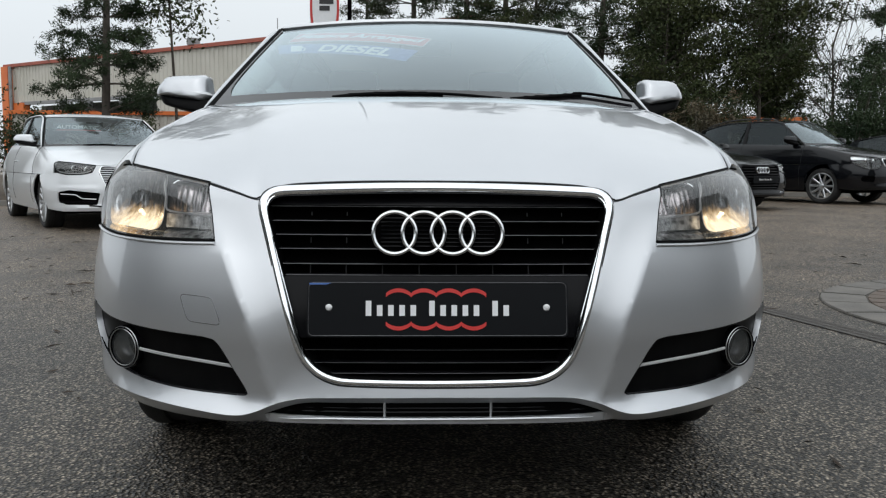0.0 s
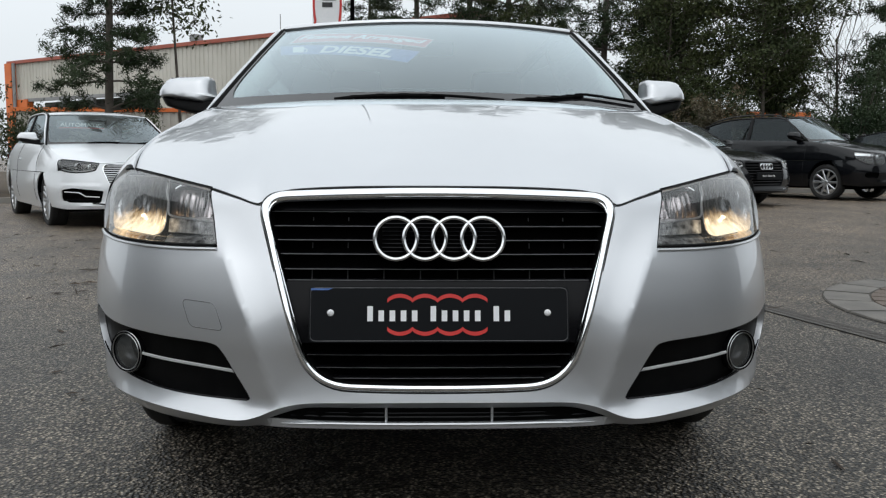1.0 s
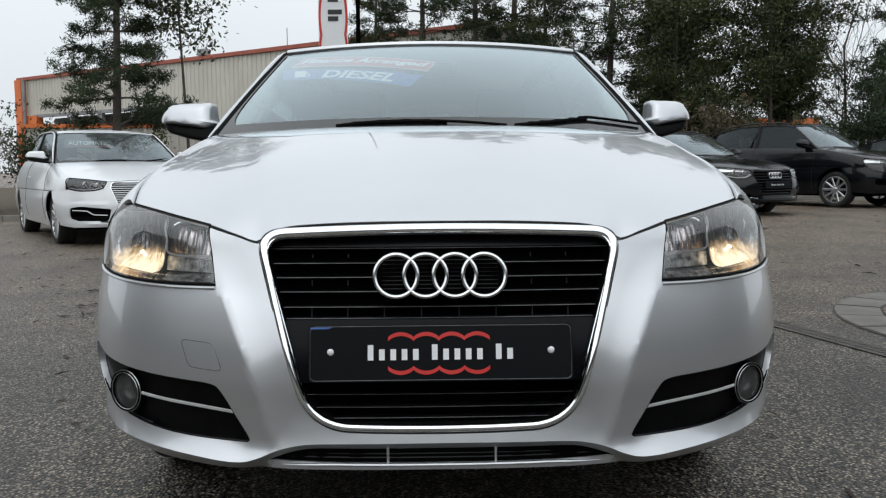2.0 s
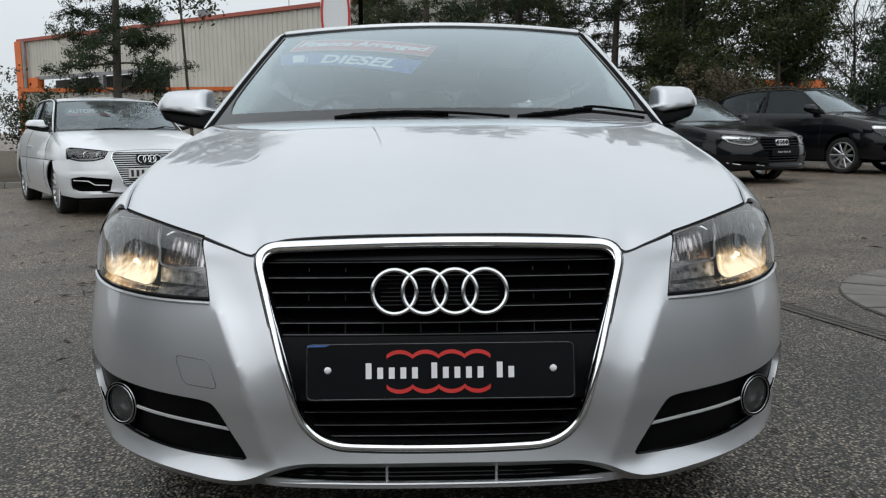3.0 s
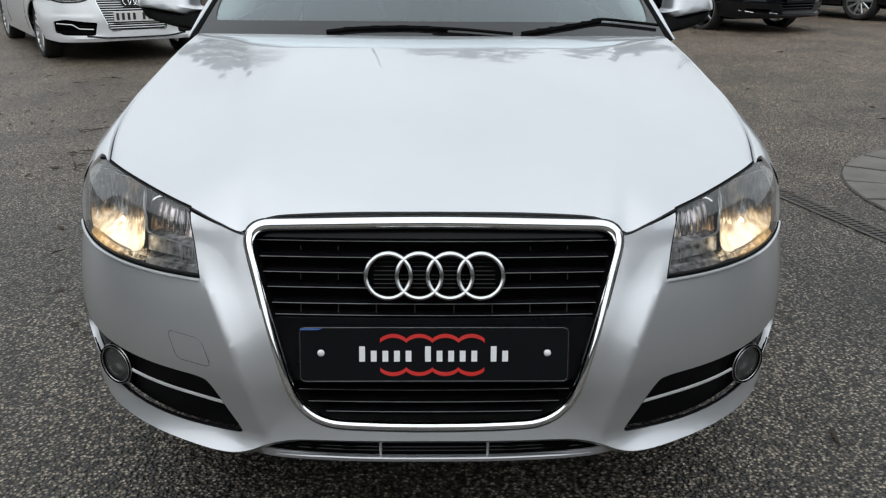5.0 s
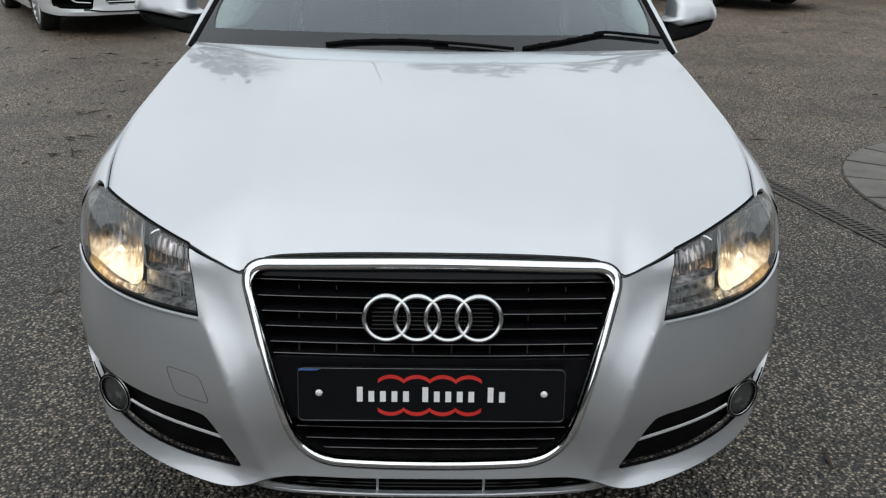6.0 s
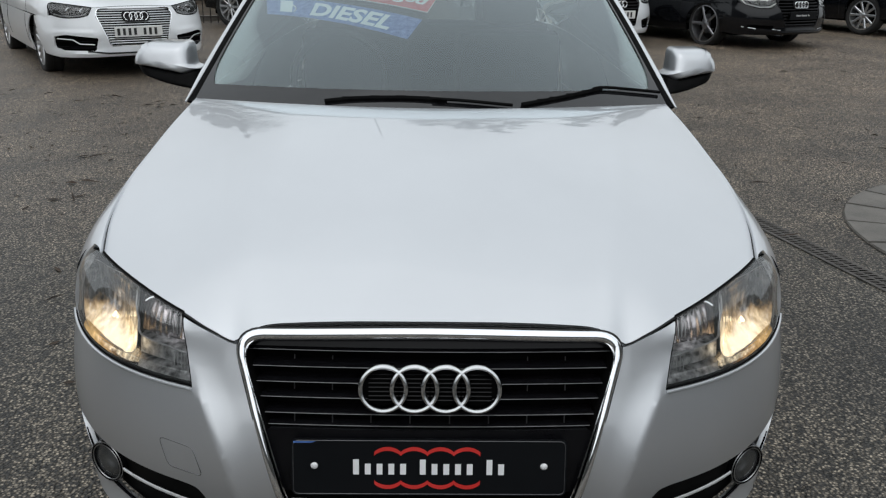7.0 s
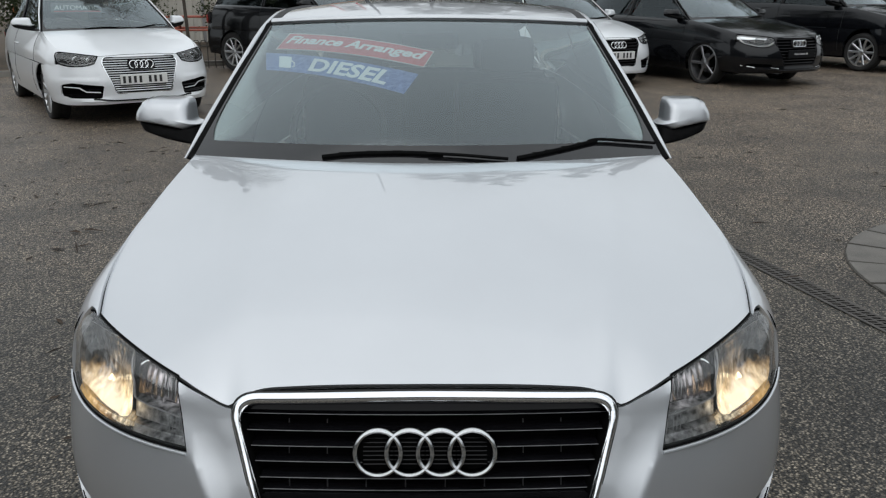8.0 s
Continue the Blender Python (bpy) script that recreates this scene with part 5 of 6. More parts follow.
def paved_circle():
    """A round of block paving, level with the tarmac."""
    cx, cy = 3.62, 3.95
    base = bmesh.new()
    bmesh.ops.create_circle(base, cap_ends=True, radius=1.34, segments=64)
    bmesh.ops.translate(base, verts=base.verts[:], vec=(cx, cy, 0.004))
    ob = part("paved_circle", base, JOINT, None, smooth=False)
    tagged(ob, "round of worn concrete and brown block paving in tarmac", "paving", kind="structure")
    rnd = random.Random(4)
    n = 22
    hub = bmesh.new()
    bmesh.ops.create_circle(hub, cap_ends=True, radius=0.31, segments=28)
    bmesh.ops.translate(hub, verts=hub.verts[:], vec=(cx, cy, 0.012))
    part("centre_stone", hub, PAVER, ob, smooth=False)
    for r0, r1, count, mat in ((1.085, 1.33, n, CONCRETE), (0.83, 1.065, 40, PAVER), (0.58, 0.815, 30, PAVER), (0.33, 0.565, 20, PAVER)):
        for k in range(count):
            g = 0.012 / r1
            a0, a1 = 2 * math.pi * k / count + g, 2 * math.pi * (k + 1) / count - g
            z = 0.010 + rnd.random() * 0.004
            bm = bmesh.new()
            ring = [(r, a) for r, a in ((r0, a0), (r0, a1), (r1, a1), (r1, (a0 + a1) / 2), (r1, a0))]
            top = [bm.verts.new((cx + r * math.cos(a), cy + r * math.sin(a), z)) for r, a in ring]
            low = [bm.verts.new((cx + (r + (0.004 if r > 0.5 * (r0 + r1) else -0.004)) * math.cos(a), cy + (r + (0.004 if r > 0.5 * (r0 + r1) else -0.004)) * math.sin(a), 0.0)) for r, a in ring]
            bm.faces.new(top)
            for i in range(5):
                bm.faces.new((low[i], low[(i + 1) % 5], top[(i + 1) % 5], top[i]))
            bmesh.ops.recalc_face_normals(bm, faces=bm.faces[:])
            part("paving_block", bm, mat, ob, smooth=False)


paved_circle()


def drain():
    """A narrow channel drain with a slotted iron grating."""
    a, b = Vector((1.50, 5.45, 0)), Vector((2.62, 1.45, 0))
    d = (b - a).normalized()
    s = Vector((-d.y, d.x, 0))
    ob = thing("drain_channel", pose(0, 0, 0), "narrow cast iron channel drain with slotted grating", "drain")
    rows = [[a + s * w, b + s * w] for w in (-0.055, 0.055)]
    part("channel", net([[p + Vector((0, 0, 0.004)) for p in r] for r in rows]), MATT_BLACK, ob)
    for w in (-0.055, 0.0, 0.055):
        part("rail", tube([a + s * w + Vector((0, 0, 0.005)), b + s * w + Vector((0, 0, 0.005))], 0.009 if w else 0.007, 6, flat=0.5), IRON, ob)
    n = int((b - a).length / 0.034)
    me = None
    for k in range(n):
        p = a + d * (0.034 * k) + Vector((0, 0, 0.006))
        for w in (-1, 1):
            q0, q1 = -s * 0.024 - d * 0.010 * w, s * 0.024 + d * 0.010 * w
            if me is None or k < 1:
                bm = tube([q0, q1], 0.0055, 6, flat=0.6)
                bar = part("bar", bm, IRON, ob)
                me = bar.data if w == 1 else me
            else:
                bar = new("bar", me)
                bar.parent = ob
            bar.location = p + s * 0.0275 * w


drain()


def litter():
    """Dead leaves, needles and twigs strewn over the tarmac."""
    rnd = np.random.default_rng(7)
    vs, fs = [], []

    def leaf(x, y, size, thin):
        k = len(vs)
        h, tilt = rnd.uniform(0, 6.28), rnd.uniform(0.0, 0.25)
        z = level(x, y) + 0.004
        c, s = math.cos(h), math.sin(h)
        for u, v, w in ((-1, 0, 0), (-0.2, 0.5 * thin, tilt), (1, 0, 0.1), (0.1, -0.5 * thin, tilt * 0.6)):
            vs.append((x + size * (u * c - v * s), y + size * (u * s + v * c), z + size * w))
        fs.append((k, k + 1, k + 2, k + 3))

    for _ in range(2600):
        y = -1 + 19 * rnd.random() ** 0.8
        x = rnd.uniform(-9, 10)
        if -1.0 < x < 1.0 and 0.9 < y < 5.6:
            continue
        if rnd.random() > 0.25 + 0.75 * (0.5 + 0.5 * math.sin(x * 1.3 + 2 * math.sin(y * 0.7))) * (0.5 + 0.5 * math.cos(y * 0.9 + x * 0.4)):
            continue
        if rnd.random() < 0.45:
            leaf(x, y, rnd.uniform(0.012, 0.03), rnd.uniform(0.6, 1.0))
        else:
            leaf(x, y, rnd.uniform(0.03, 0.09), rnd.uniform(0.08, 0.2))
    for _ in range(420):
        y = rnd.uniform(3.2, 11.0)
        x = -1.3 - (0.25 * y + 1.2) * rnd.random()
        leaf(x, y, rnd.uniform(0.012, 0.05), rnd.choice([0.1, 0.15, 0.5]))
    for x, y in ((-2.29, 4.90), (-2.25, 4.55), (-2.5, 5.6), (-3.3, 8.0), (-2.7, 7.6), (-1.9, 6.4)):
        leaf(x, y, 0.06, 0.6)
        leaf(x + 0.1, y + 0.03, 0.12, 0.12)
    me = bpy.data.meshes.new("leaf_litter")
    me.from_pydata(vs, [], fs)
    me.materials.append(LEAF_LITTER)
    tagged(new("leaf_litter", me), "dark dead leaves, needles and twigs strewn on tarmac", "leaves", kind="stuff")


litter()


# ---- parked cars ----
def plain_car(name, label, m, paint, spec, body, group="parked cars"):
    car = thing(name, m, label, "car", group)
    S = dict(paint=paint, lip=[(0.74, 0.235), (0.60, 0.24), (0.42, 0.245), (0.2, 0.25), (0, 0.25)])
    S.update(spec)
    grille = rounded(S["grille"], [0.03] * len(S["grille"]), 4)
    intakes = [[tuple(p) for p in rounded(S["intake"], [0.02] * len(S["intake"]), 3)]]
    intakes.append([(-x, z) for x, z in intakes[0]])
    S["holes"] = [grille] + intakes
    bumper, lift = shell(body, car, S, 0.03)
    surround = part("grille_surround", tube([body.front(x, z, 0.0) for x, z in grille], 0.009, 6, closed=True, up=(0, -1, 0)), S.get("grille_trim", CHROME), car)
    zs = [z for x, z in S["grille"]]
    top, low = max(zs), min(zs)
    xs_top = max(x for x, z in S["grille"] if z > (top + low) / 2)
    xs_low = max(x for x, z in S["grille"] if z < (top + low) / 2)
    for z in lin(low + 0.025, top - 0.02, S.get("slats", 9)):
        w = xs_low + (xs_top - xs_low) * min((z - low) / (top - low) * 1.3, 1) - 0.012
        part("slat", tube([body.front(x, z, -0.012) for x in lin(-w, w, 7)], S.get("slat_r", 0.006), 5, flat=1.4), S.get("slat_mat", GLOSS_BLACK), surround)
    for s in (-1, 1):
        mx = lambda p: Vector((s * p.x, p.y, p.z))
        loop = [(body.u_x(x, z), z) for x, z in lamp_outline(S)]
        head = part("headlamp", sheet(loop, [], 0.05, lambda u, z: mx(body.skin(u, z)) + Vector((0, 0.002, 0)), 0), LENS, car)
        head.visible_shadow = False
        part("lamp_housing", sheet(loop, [], 0.05, lambda u, z: mx(body.skin(u, z)) + Vector((-s * 0.015, 0.035, 0)), 0.03), S.get("lamp_mat", LAMP_GREY), head)
        for x, z in S["bulbs"]:
            bm = lathe([(0.0, 0.02), (0.025, 0.012), (0.034, -0.008), (0.038, 0.0)], 20, "y")
            bmesh.ops.translate(bm, verts=bm.verts[:], vec=mx(body.front(x, z, -0.022)))
            part("reflector", bm, CHROME, head)
        strip = S.get("lamp_strip")
        if strip:
            part("light_strip", tube([mx(body.front(x, z, -0.01)) for x, z in strip], 0.006, 6), S.get("strip_mat", WHITE_INK), head)
        a = S["intake"]
        zi = sum(z for x, z in a) / len(a)
        xi = [x for x, z in a]
        bars = S.get("bars", [(zi + 0.035,), (zi - 0.04,)])
        for (z,) in bars:
            part("intake_bar", tube([mx(body.front(x, z, -0.014)) for x in lin(min(xi) + 0.02, max(xi) - 0.02, 6)], 0.007, 5), GLOSS_BLACK, bumper)
        if S.get("intake_trim"):
            part("intake_trim", tube([mx(body.front(x, z, -0.003)) for x, z in S["intake_trim"]], 0.006, 6), SATIN, bumper)
        part("lamp_edge", tube([mx(body.skin(u, z)) for u, z in resample(loop, 0.04)], 0.006, 5, closed=True), GLOSS_BLACK, head)
    if S.get("splitter"):
        part("splitter", tube([body.front(x, 0.285 + 0.02 * step(0.30, 0.5, abs(x)), 0.004) if x >= 0 else Vector((-1, 1, 1)) * body.front(-x, 0.285 + 0.02 * step(0.30, 0.5, abs(x)), 0.004) for x in lin(-0.52, 0.52, 27)], 0.011, 6, flat=0.8), GLOSS_BLACK, bumper)
    z = S["plate_z"]
    c = body.front(0, z, 0.0)
    mat, ink = (PLATE_WHITE, DARK_INK) if S["plate"] == "white" else (PLATE_BLACK, WHITE_INK)
    bm = slab(-0.26, 0.26, -0.012, 0.004, -0.0555, 0.0555, 0.003, segments=1)
    bmesh.ops.translate(bm, verts=bm.verts[:], vec=c)
    plate = part("number_plate", bm, mat, car, "%s number plate with plain bars" % S["plate"], smooth=False)
    size = (0.060, 0.100, (4, 3), 0.045, -0.0375) if S["plate"] == "white" else (0.02, 0.02, (5, 5, 2), 0.015, -0.01)
    x0 = -0.235 if S["plate"] == "white" else -0.14
    word_bars(plate, ink, size[2], x0, size[4], size[0], size[1] * (0.75 if S["plate"] == "white" else 1), size[3], lambda x, h: c + Vector((x, -0.0135, h)), 1.0 if S["plate"] == "white" else 1.4)
    if S.get("rings"):
        zr = S["rings"]
        if S.get("splitter"):
            shade = rounded([(-0.145, zr + 0.055), (0.145, zr + 0.055), (0.145, zr - 0.055), (-0.145, zr - 0.055)], [0.05] * 4, 5)
            part("badge_backing", sheet([tuple(q) for q in shade], [], 0.04, lambda x, z: body.front(x, z, 0.003), 0), GLOSS_BLACK, surround)
        part("ring_badge", rings_badge(bmesh.new(), body.front(0, zr, 0.012), 0.043, 0.059, 0.0065, 0.15), CHROME, surround)
    part("lower_grille", net([[body.front(x, z, -0.03) for x in lin(-0.79, 0.79, 15)] for z in (0.26, 0.40, 0.6, 0.72)]), MATT_BLACK, bumper)
    return car


class ParkedHatch(Hatchback):
    """A newer hatchback: a longer bonnet, a sharp shoulder over the lamps and a stepped bumper."""

    edge = staticmethod(knots([(0.39, 0.720, 0.793), (0.6, 0.757, 0.848), (0.855, 0.768, 0.898), (1.1, 0.762, 0.943), (1.33, 0.748, 0.974), (1.6, 0.765, 0.978), (2.0, 0.77, 0.985), (3.0, 0.76, 1.01), (3.8, 0.72, 1.02), (4.25, 0.64, 1.0)]))
    rail = staticmethod(knots([(1.30, 0.752, 0.965), (1.65, 0.682, 1.170), (1.997, 0.60, 1.360), (2.6, 0.605, 1.395), (3.3, 0.585, 1.375), (3.95, 0.53, 1.27)]))
    bonnet_rise, bonnet_back, corner, border, round = (0.40, 0.08), (1.135, 0.195, 0.992), 1.33, 0.06, (1.5, 0.4)
    foot, head, bulge, lean = (0.742, 1.165, 0.165, 0.982, 0.008), (0.590, 1.885, 0.100, 1.374, 0.018), 0.018, (-0.46, 0.888)

    def proud(self, x, z):
        shelf = 0.016 * step(0.528, 0.508, z) * step(0.36, 0.46, x)
        chin = 0.020 * step(0.312, 0.292, z) * step(0.30, 0.42, x)
        frame = 0.016 * step(0.50, 0.38, x) * step(0.72, 0.62, z)
        return shelf + chin + frame


SALOON_FRONT = dict(
    edge_in=[(0, 0.764), (0.2, 0.762), (0.34, 0.755), (0.42, 0.752)],
    edge_lamp=[(0.42, 0.752), (0.52, 0.766), (0.62, 0.780), (0.722, 0.792)],
    lamp_inner=[(0.42, 0.752), (0.416, 0.742), (0.424, 0.730)],
    lamp_low=[(0.424, 0.730), (0.475, 0.676), (0.60, 0.658), (0.72, 0.682), (0.785, 0.706)],
    lamp_back=[(0.722, 0.792), (0.765, 0.782), (0.79, 0.75), (0.785, 0.70)],
    grille=[(-0.36, 0.742), (0.36, 0.742), (0.40, 0.68), (0.29, 0.36), (-0.29, 0.36), (-0.40, 0.68)],
    intake=[(0.42, 0.435), (0.68, 0.485), (0.765, 0.455), (0.755, 0.345), (0.70, 0.315), (0.46, 0.315)],
    bulbs=[(0.50, 0.705), (0.62, 0.715)],
    rings=0.66, plate="white", plate_z=0.515, rim_r=0.235, wheel=0.322,
)
plain_car("white_hatchback", "white five-door hatchback parked beside shrubs", pose(-3.365, 9.45, -0.02, 0, 0, 34), WHITE_PAINT,
          dict(SALOON_FRONT, slats=15, slat_r=0.0042, strip_mat=RIB, slat_mat=SATIN, intake_trim=[(0.765, 0.432), (0.64, 0.425), (0.58, 0.382), (0.45, 0.376)], spokes=15, lamp_mat=DARK_LAMP, splitter=True, plate_z=0.505,
               lamp_inner=[(0.42, 0.752), (0.434, 0.728), (0.466, 0.676)], lamp_low=[(0.466, 0.676), (0.54, 0.656), (0.62, 0.648), (0.70, 0.650), (0.775, 0.672)], lamp_back=[(0.722, 0.792), (0.772, 0.784), (0.792, 0.74), (0.775, 0.672)],
               lamp_strip=[(0.475, 0.690), (0.54, 0.668), (0.62, 0.661), (0.70, 0.664), (0.755, 0.682)],
               intake=[(0.41, 0.445), (0.70, 0.478), (0.79, 0.455), (0.785, 0.34), (0.72, 0.312), (0.44, 0.312)], bars=[(0.35,), (0.335,), (0.41,)],
               creases=[[(x, 0.528) for x in lin(0.47, 0.78, 16)], [(x, 0.508) for x in lin(0.47, 0.78, 16)]]), ParkedHatch(1.05, 1.02, 1.03))
plain_car("black_estate_car", "black estate car with dark five-spoke wheels", pose(5.17, 12.0, level(5, 13) - 0.03, 0, 0, 27), BLACK_PAINT,
          dict(SALOON_FRONT, plate="black", rim=MID_ALLOY, spokes=5, rim_r=0.262, lamp_mat=REFLECTOR, wheel=0.33, lamp_strip=[(0.42, 0.68), (0.50, 0.636), (0.62, 0.63), (0.74, 0.668), (0.765, 0.72)], grille_trim=GLOSS_BLACK, splitter=True, intake_trim=[(0.77, 0.352), (0.66, 0.330), (0.46, 0.326), (0.36, 0.312)], intake=[(0.46, 0.375), (0.70, 0.385), (0.745, 0.37), (0.72, 0.335), (0.46, 0.335)], bars=[], lamp_inner=[(0.42, 0.752), (0.40, 0.71), (0.405, 0.66)], lamp_low=[(0.405, 0.66), (0.50, 0.618), (0.60, 0.612), (0.70, 0.635), (0.785, 0.69)]), Body(1.04, 1.06, 0.97, True))
SMALL_FRONT = dict(SALOON_FRONT,
    edge_in=[(0, 0.764), (0.2, 0.762), (0.32, 0.755), (0.40, 0.750)],
    edge_lamp=[(0.40, 0.750), (0.52, 0.768), (0.62, 0.782), (0.722, 0.792)],
    lamp_inner=[(0.40, 0.750), (0.375, 0.70), (0.39, 0.63)],
    lamp_low=[(0.39, 0.63), (0.50, 0.575), (0.62, 0.570), (0.72, 0.600), (0.79, 0.67)],
    lamp_back=[(0.722, 0.792), (0.77, 0.782), (0.795, 0.75), (0.79, 0.67)],
    grille=[(-0.34, 0.74), (0.34, 0.74), (0.31, 0.62), (-0.31, 0.62)],
    intake=[(0.55, 0.46), (0.72, 0.47), (0.74, 0.41), (0.70, 0.37), (0.56, 0.37)],
    rings=None, lamp_mat=REFLECTOR, plate="black", spokes=10, rim_r=0.235, slats=4)
plain_car("black_small_estate", "black small estate with roof bars and silver alloy wheels", pose(8.40, 14.1, level(8, 15), 0, 0, 33), BLACK_PAINT, SMALL_FRONT, Body(0.97, 0.97, 1.10, True))
plain_car("white_small_hatchback", "white small hatchback with black grille", pose(2.62, 12.2, level(2.4, 13) - 0.03, 0, 0, 25), WHITE_PAINT, dict(SALOON_FRONT, grille_trim=GLOSS_BLACK), Body(0.98, 0.94, 1.0))
plain_car("dark_off_roader", "dark off-roader with silver alloy wheels behind the yard", pose(-0.40, 14.25, 0, 0, 0, 55), BLACK_PAINT, dict(SMALL_FRONT, wheel=0.36, rim_r=0.25), Body(1.05, 1.03, 1.17, True))
plain_car("black_hatchback", "black hatchback parked by the trees", pose(12.9, 16.0, level(12, 16), 0, 0, 38), BLACK_PAINT, SMALL_FRONT, Body(1.0, 1.0, 1.0))


# ---- buildings ----
CREAM = material("cream_profiled_cladding", (0.50, 0.48, 0.42), (0.58, 0.56, 0.50), 0.6, 0.6, var=0.08)
ORANGE = material("orange_steel", (0.62, 0.13, 0.025), (0.70, 0.18, 0.04), 1.5, 0.5)
RUST_RED = material("red_brown_trim", (0.30, 0.07, 0.045), (0.38, 0.10, 0.06), 1.5, 0.55)
DARK_OPENING = material("dark_opening", (0.02, 0.022, 0.02), (0.05, 0.055, 0.045), 0.8, 0.6)
GREY_STEEL = material("grey_steel", (0.22, 0.22, 0.22), (0.30, 0.30, 0.30), 2, 0.5, 0.3)
FENCE_PANEL = material("weathered_cream_panel", (0.36, 0.34, 0.30), (0.50, 0.48, 0.43), 1.2, 0.7, bump=0.1, bump_scale=60)


def cladding(p0, p1, z0, z1, pitch=0.3, depth=0.04):
    """Profiled steel sheet between two plan points."""
    a, b = Vector((*p0, 0)), Vector((*p1, 0))
    d = b - a
    n = max(int(d.length / pitch), 1)
    s = Vector((d.y, -d.x, 0)).normalized()
    line = []
    for k in range(n):
        for f, o in ((0.0, 0), (0.45, 0), (0.55, 1), (0.9, 1)):
            line.append(a + d * ((k + f) / n) + s * depth * o)
    line.append(b)
    rows = [[p + Vector((0, 0, z)) for p in line] for z in (z0, z1)]
    return net(rows)


def box_between(p0, p1, t, z0, z1):
    a, b = Vector((*p0, 0)), Vector((*p1, 0))
    d = (b - a).normalized()
    s = Vector((d.y, -d.x, 0)) * t
    bm = bmesh.new()
    lo = [bm.verts.new(q + Vector((0, 0, z0))) for q in (a + s, b + s, b - s, a - s)]
    hi = [bm.verts.new(q + Vector((0, 0, z1))) for q in (a + s, b + s, b - s, a - s)]
    bm.faces.new(lo[::-1])
    bm.faces.new(hi)
    for i in range(4):
        bm.faces.new((lo[i], lo[(i + 1) % 4], hi[(i + 1) % 4], hi[i]))
    return bm


def warehouse():
    ob = thing("warehouse", pose(0, 0, 0), "cream clad warehouse with red-brown eaves and orange portal", "warehouse")
    a, b = (-24.1, 49.0), (2.0, 31.1)
    mid = lambda t: (a[0] + (b[0] - a[0]) * t, a[1] + (b[1] - a[1]) * t)
    part("wall", cladding(mid(0.02), b, 4.05, 6.16), CREAM, ob, smooth=False)
    part("wall", cladding(mid(0.42), b, 0, 4.05), CREAM, ob, smooth=False)
    part("eaves_trim", box_between(a, b, 0.16, 6.15, 6.32), RUST_RED, ob, smooth=False)
    part("portal_post", box_between(a, mid(0.021), 0.3, 0, 6.18), ORANGE, ob, smooth=False)
    part("portal_post", box_between(mid(0.032), mid(0.062), 0.2, 0, 4.1), ORANGE, ob, smooth=False)
    part("downpipe", tube([Vector((*mid(0.027), z)) + Vector((-0.1, -0.3, 0)) for z in (0, 3, 6.16)], 0.1, 8), GREY_STEEL, ob)
    part("opening", box_between((a[0] + 1.6, a[1] + 1.0), (mid(0.45)[0] + 0.6, mid(0.45)[1] + 0.6), 0.1, 0, 4.05), DARK_OPENING, ob, smooth=False)
    for k in (0.16, 0.24, 0.33):
        part("opening_post", box_between(mid(k), mid(k + 0.012), 0.1, 0, 4.05), GREY_STEEL, ob, smooth=False)
    part("lintel", box_between(mid(0.05), mid(0.45), 0.12, 3.98, 4.15), GREY_STEEL, ob, smooth=False)
    c, d = (-24.1 + 8, 49.0 + 13), (6.0, 42.0)
    bm = bmesh.new()
    bm.faces.new([bm.verts.new(p) for p in ((*a, 6.28), (*b, 6.28), (*d, 7.1), (*c, 7.1))])
    part("roof", thick(bm, 0.1), GREY_STEEL, ob, smooth=False)
    part("roof_aerial", tube([Vector((*mid(0.68), 6.26)), Vector((*mid(0.68), 7.1))], 0.02, 6), GREY_STEEL, ob)
    part("roof_vent", box_between(mid(0.50), mid(0.515), 0.2, 6.33, 6.63), GREY_STEEL, ob, smooth=False)


warehouse()
# Walls out of view, added to darken what the car paint mirrors.
UNSEEN_WALL_DARK = material("dark_unseen_wall", (0.055, 0.058, 0.055), (0.085, 0.085, 0.08), 0.5, 0.8, bump=0.2, bump_scale=40)
for name, p0, p1, h in (("unseen_wall_south", (-14, -14), (14, -14), 3.8), ("unseen_wall_west", (-14, -14), (-14, 6), 7.5), ("unseen_wall_east", (14, 6), (14, -14), 7.5)):
    tagged(part(name, box_between(p0, p1, 0.15, 0, h), UNSEEN_WALL_DARK, None, smooth=False), "unseen plain dark wall added to darken reflections", "wall", kind="structure")


def fence():
    ob = thing("boundary_fence", pose(0, 0, 0), "weathered cream panel fence with orange capping", "fence")
    y = 22.0
    x = -10.9
    while x < -2.0:
        part("panel", cladding((x + 0.04, y), (x + 2.36, y), 0.05, 2.04, 0.2, 0.03), FENCE_PANEL, ob, smooth=False)
        part("post", box_between((x - 0.04, y + 0.05), (x + 0.04, y + 0.05), 0.06, 0, 2.04), ORANGE if x < -10.5 else GREY_STEEL, ob, smooth=False)
        x += 2.4
    part("capping", box_between((-10.98, y), (-1.3, y), 0.07, 2.04, 2.14), ORANGE, ob, smooth=False)


fence()


def orange_store():
    ob = thing("orange_store", pose(0, 0, 0), "low orange and cream industrial unit behind trees", "building")
    part("wall", cladding((11.4, 36.0), (16.8, 36.0), 0, 2.55), CREAM, ob, smooth=False)
    part("fascia", box_between((11.4, 35.9), (16.8, 35.9), 0.15, 2.55, 2.95), ORANGE, ob, smooth=False)
    part("roof", box_between((11.4, 39.0), (16.8, 39.0), 3.2, 2.85, 3.02), GREY_STEEL, ob, smooth=False)


orange_store()


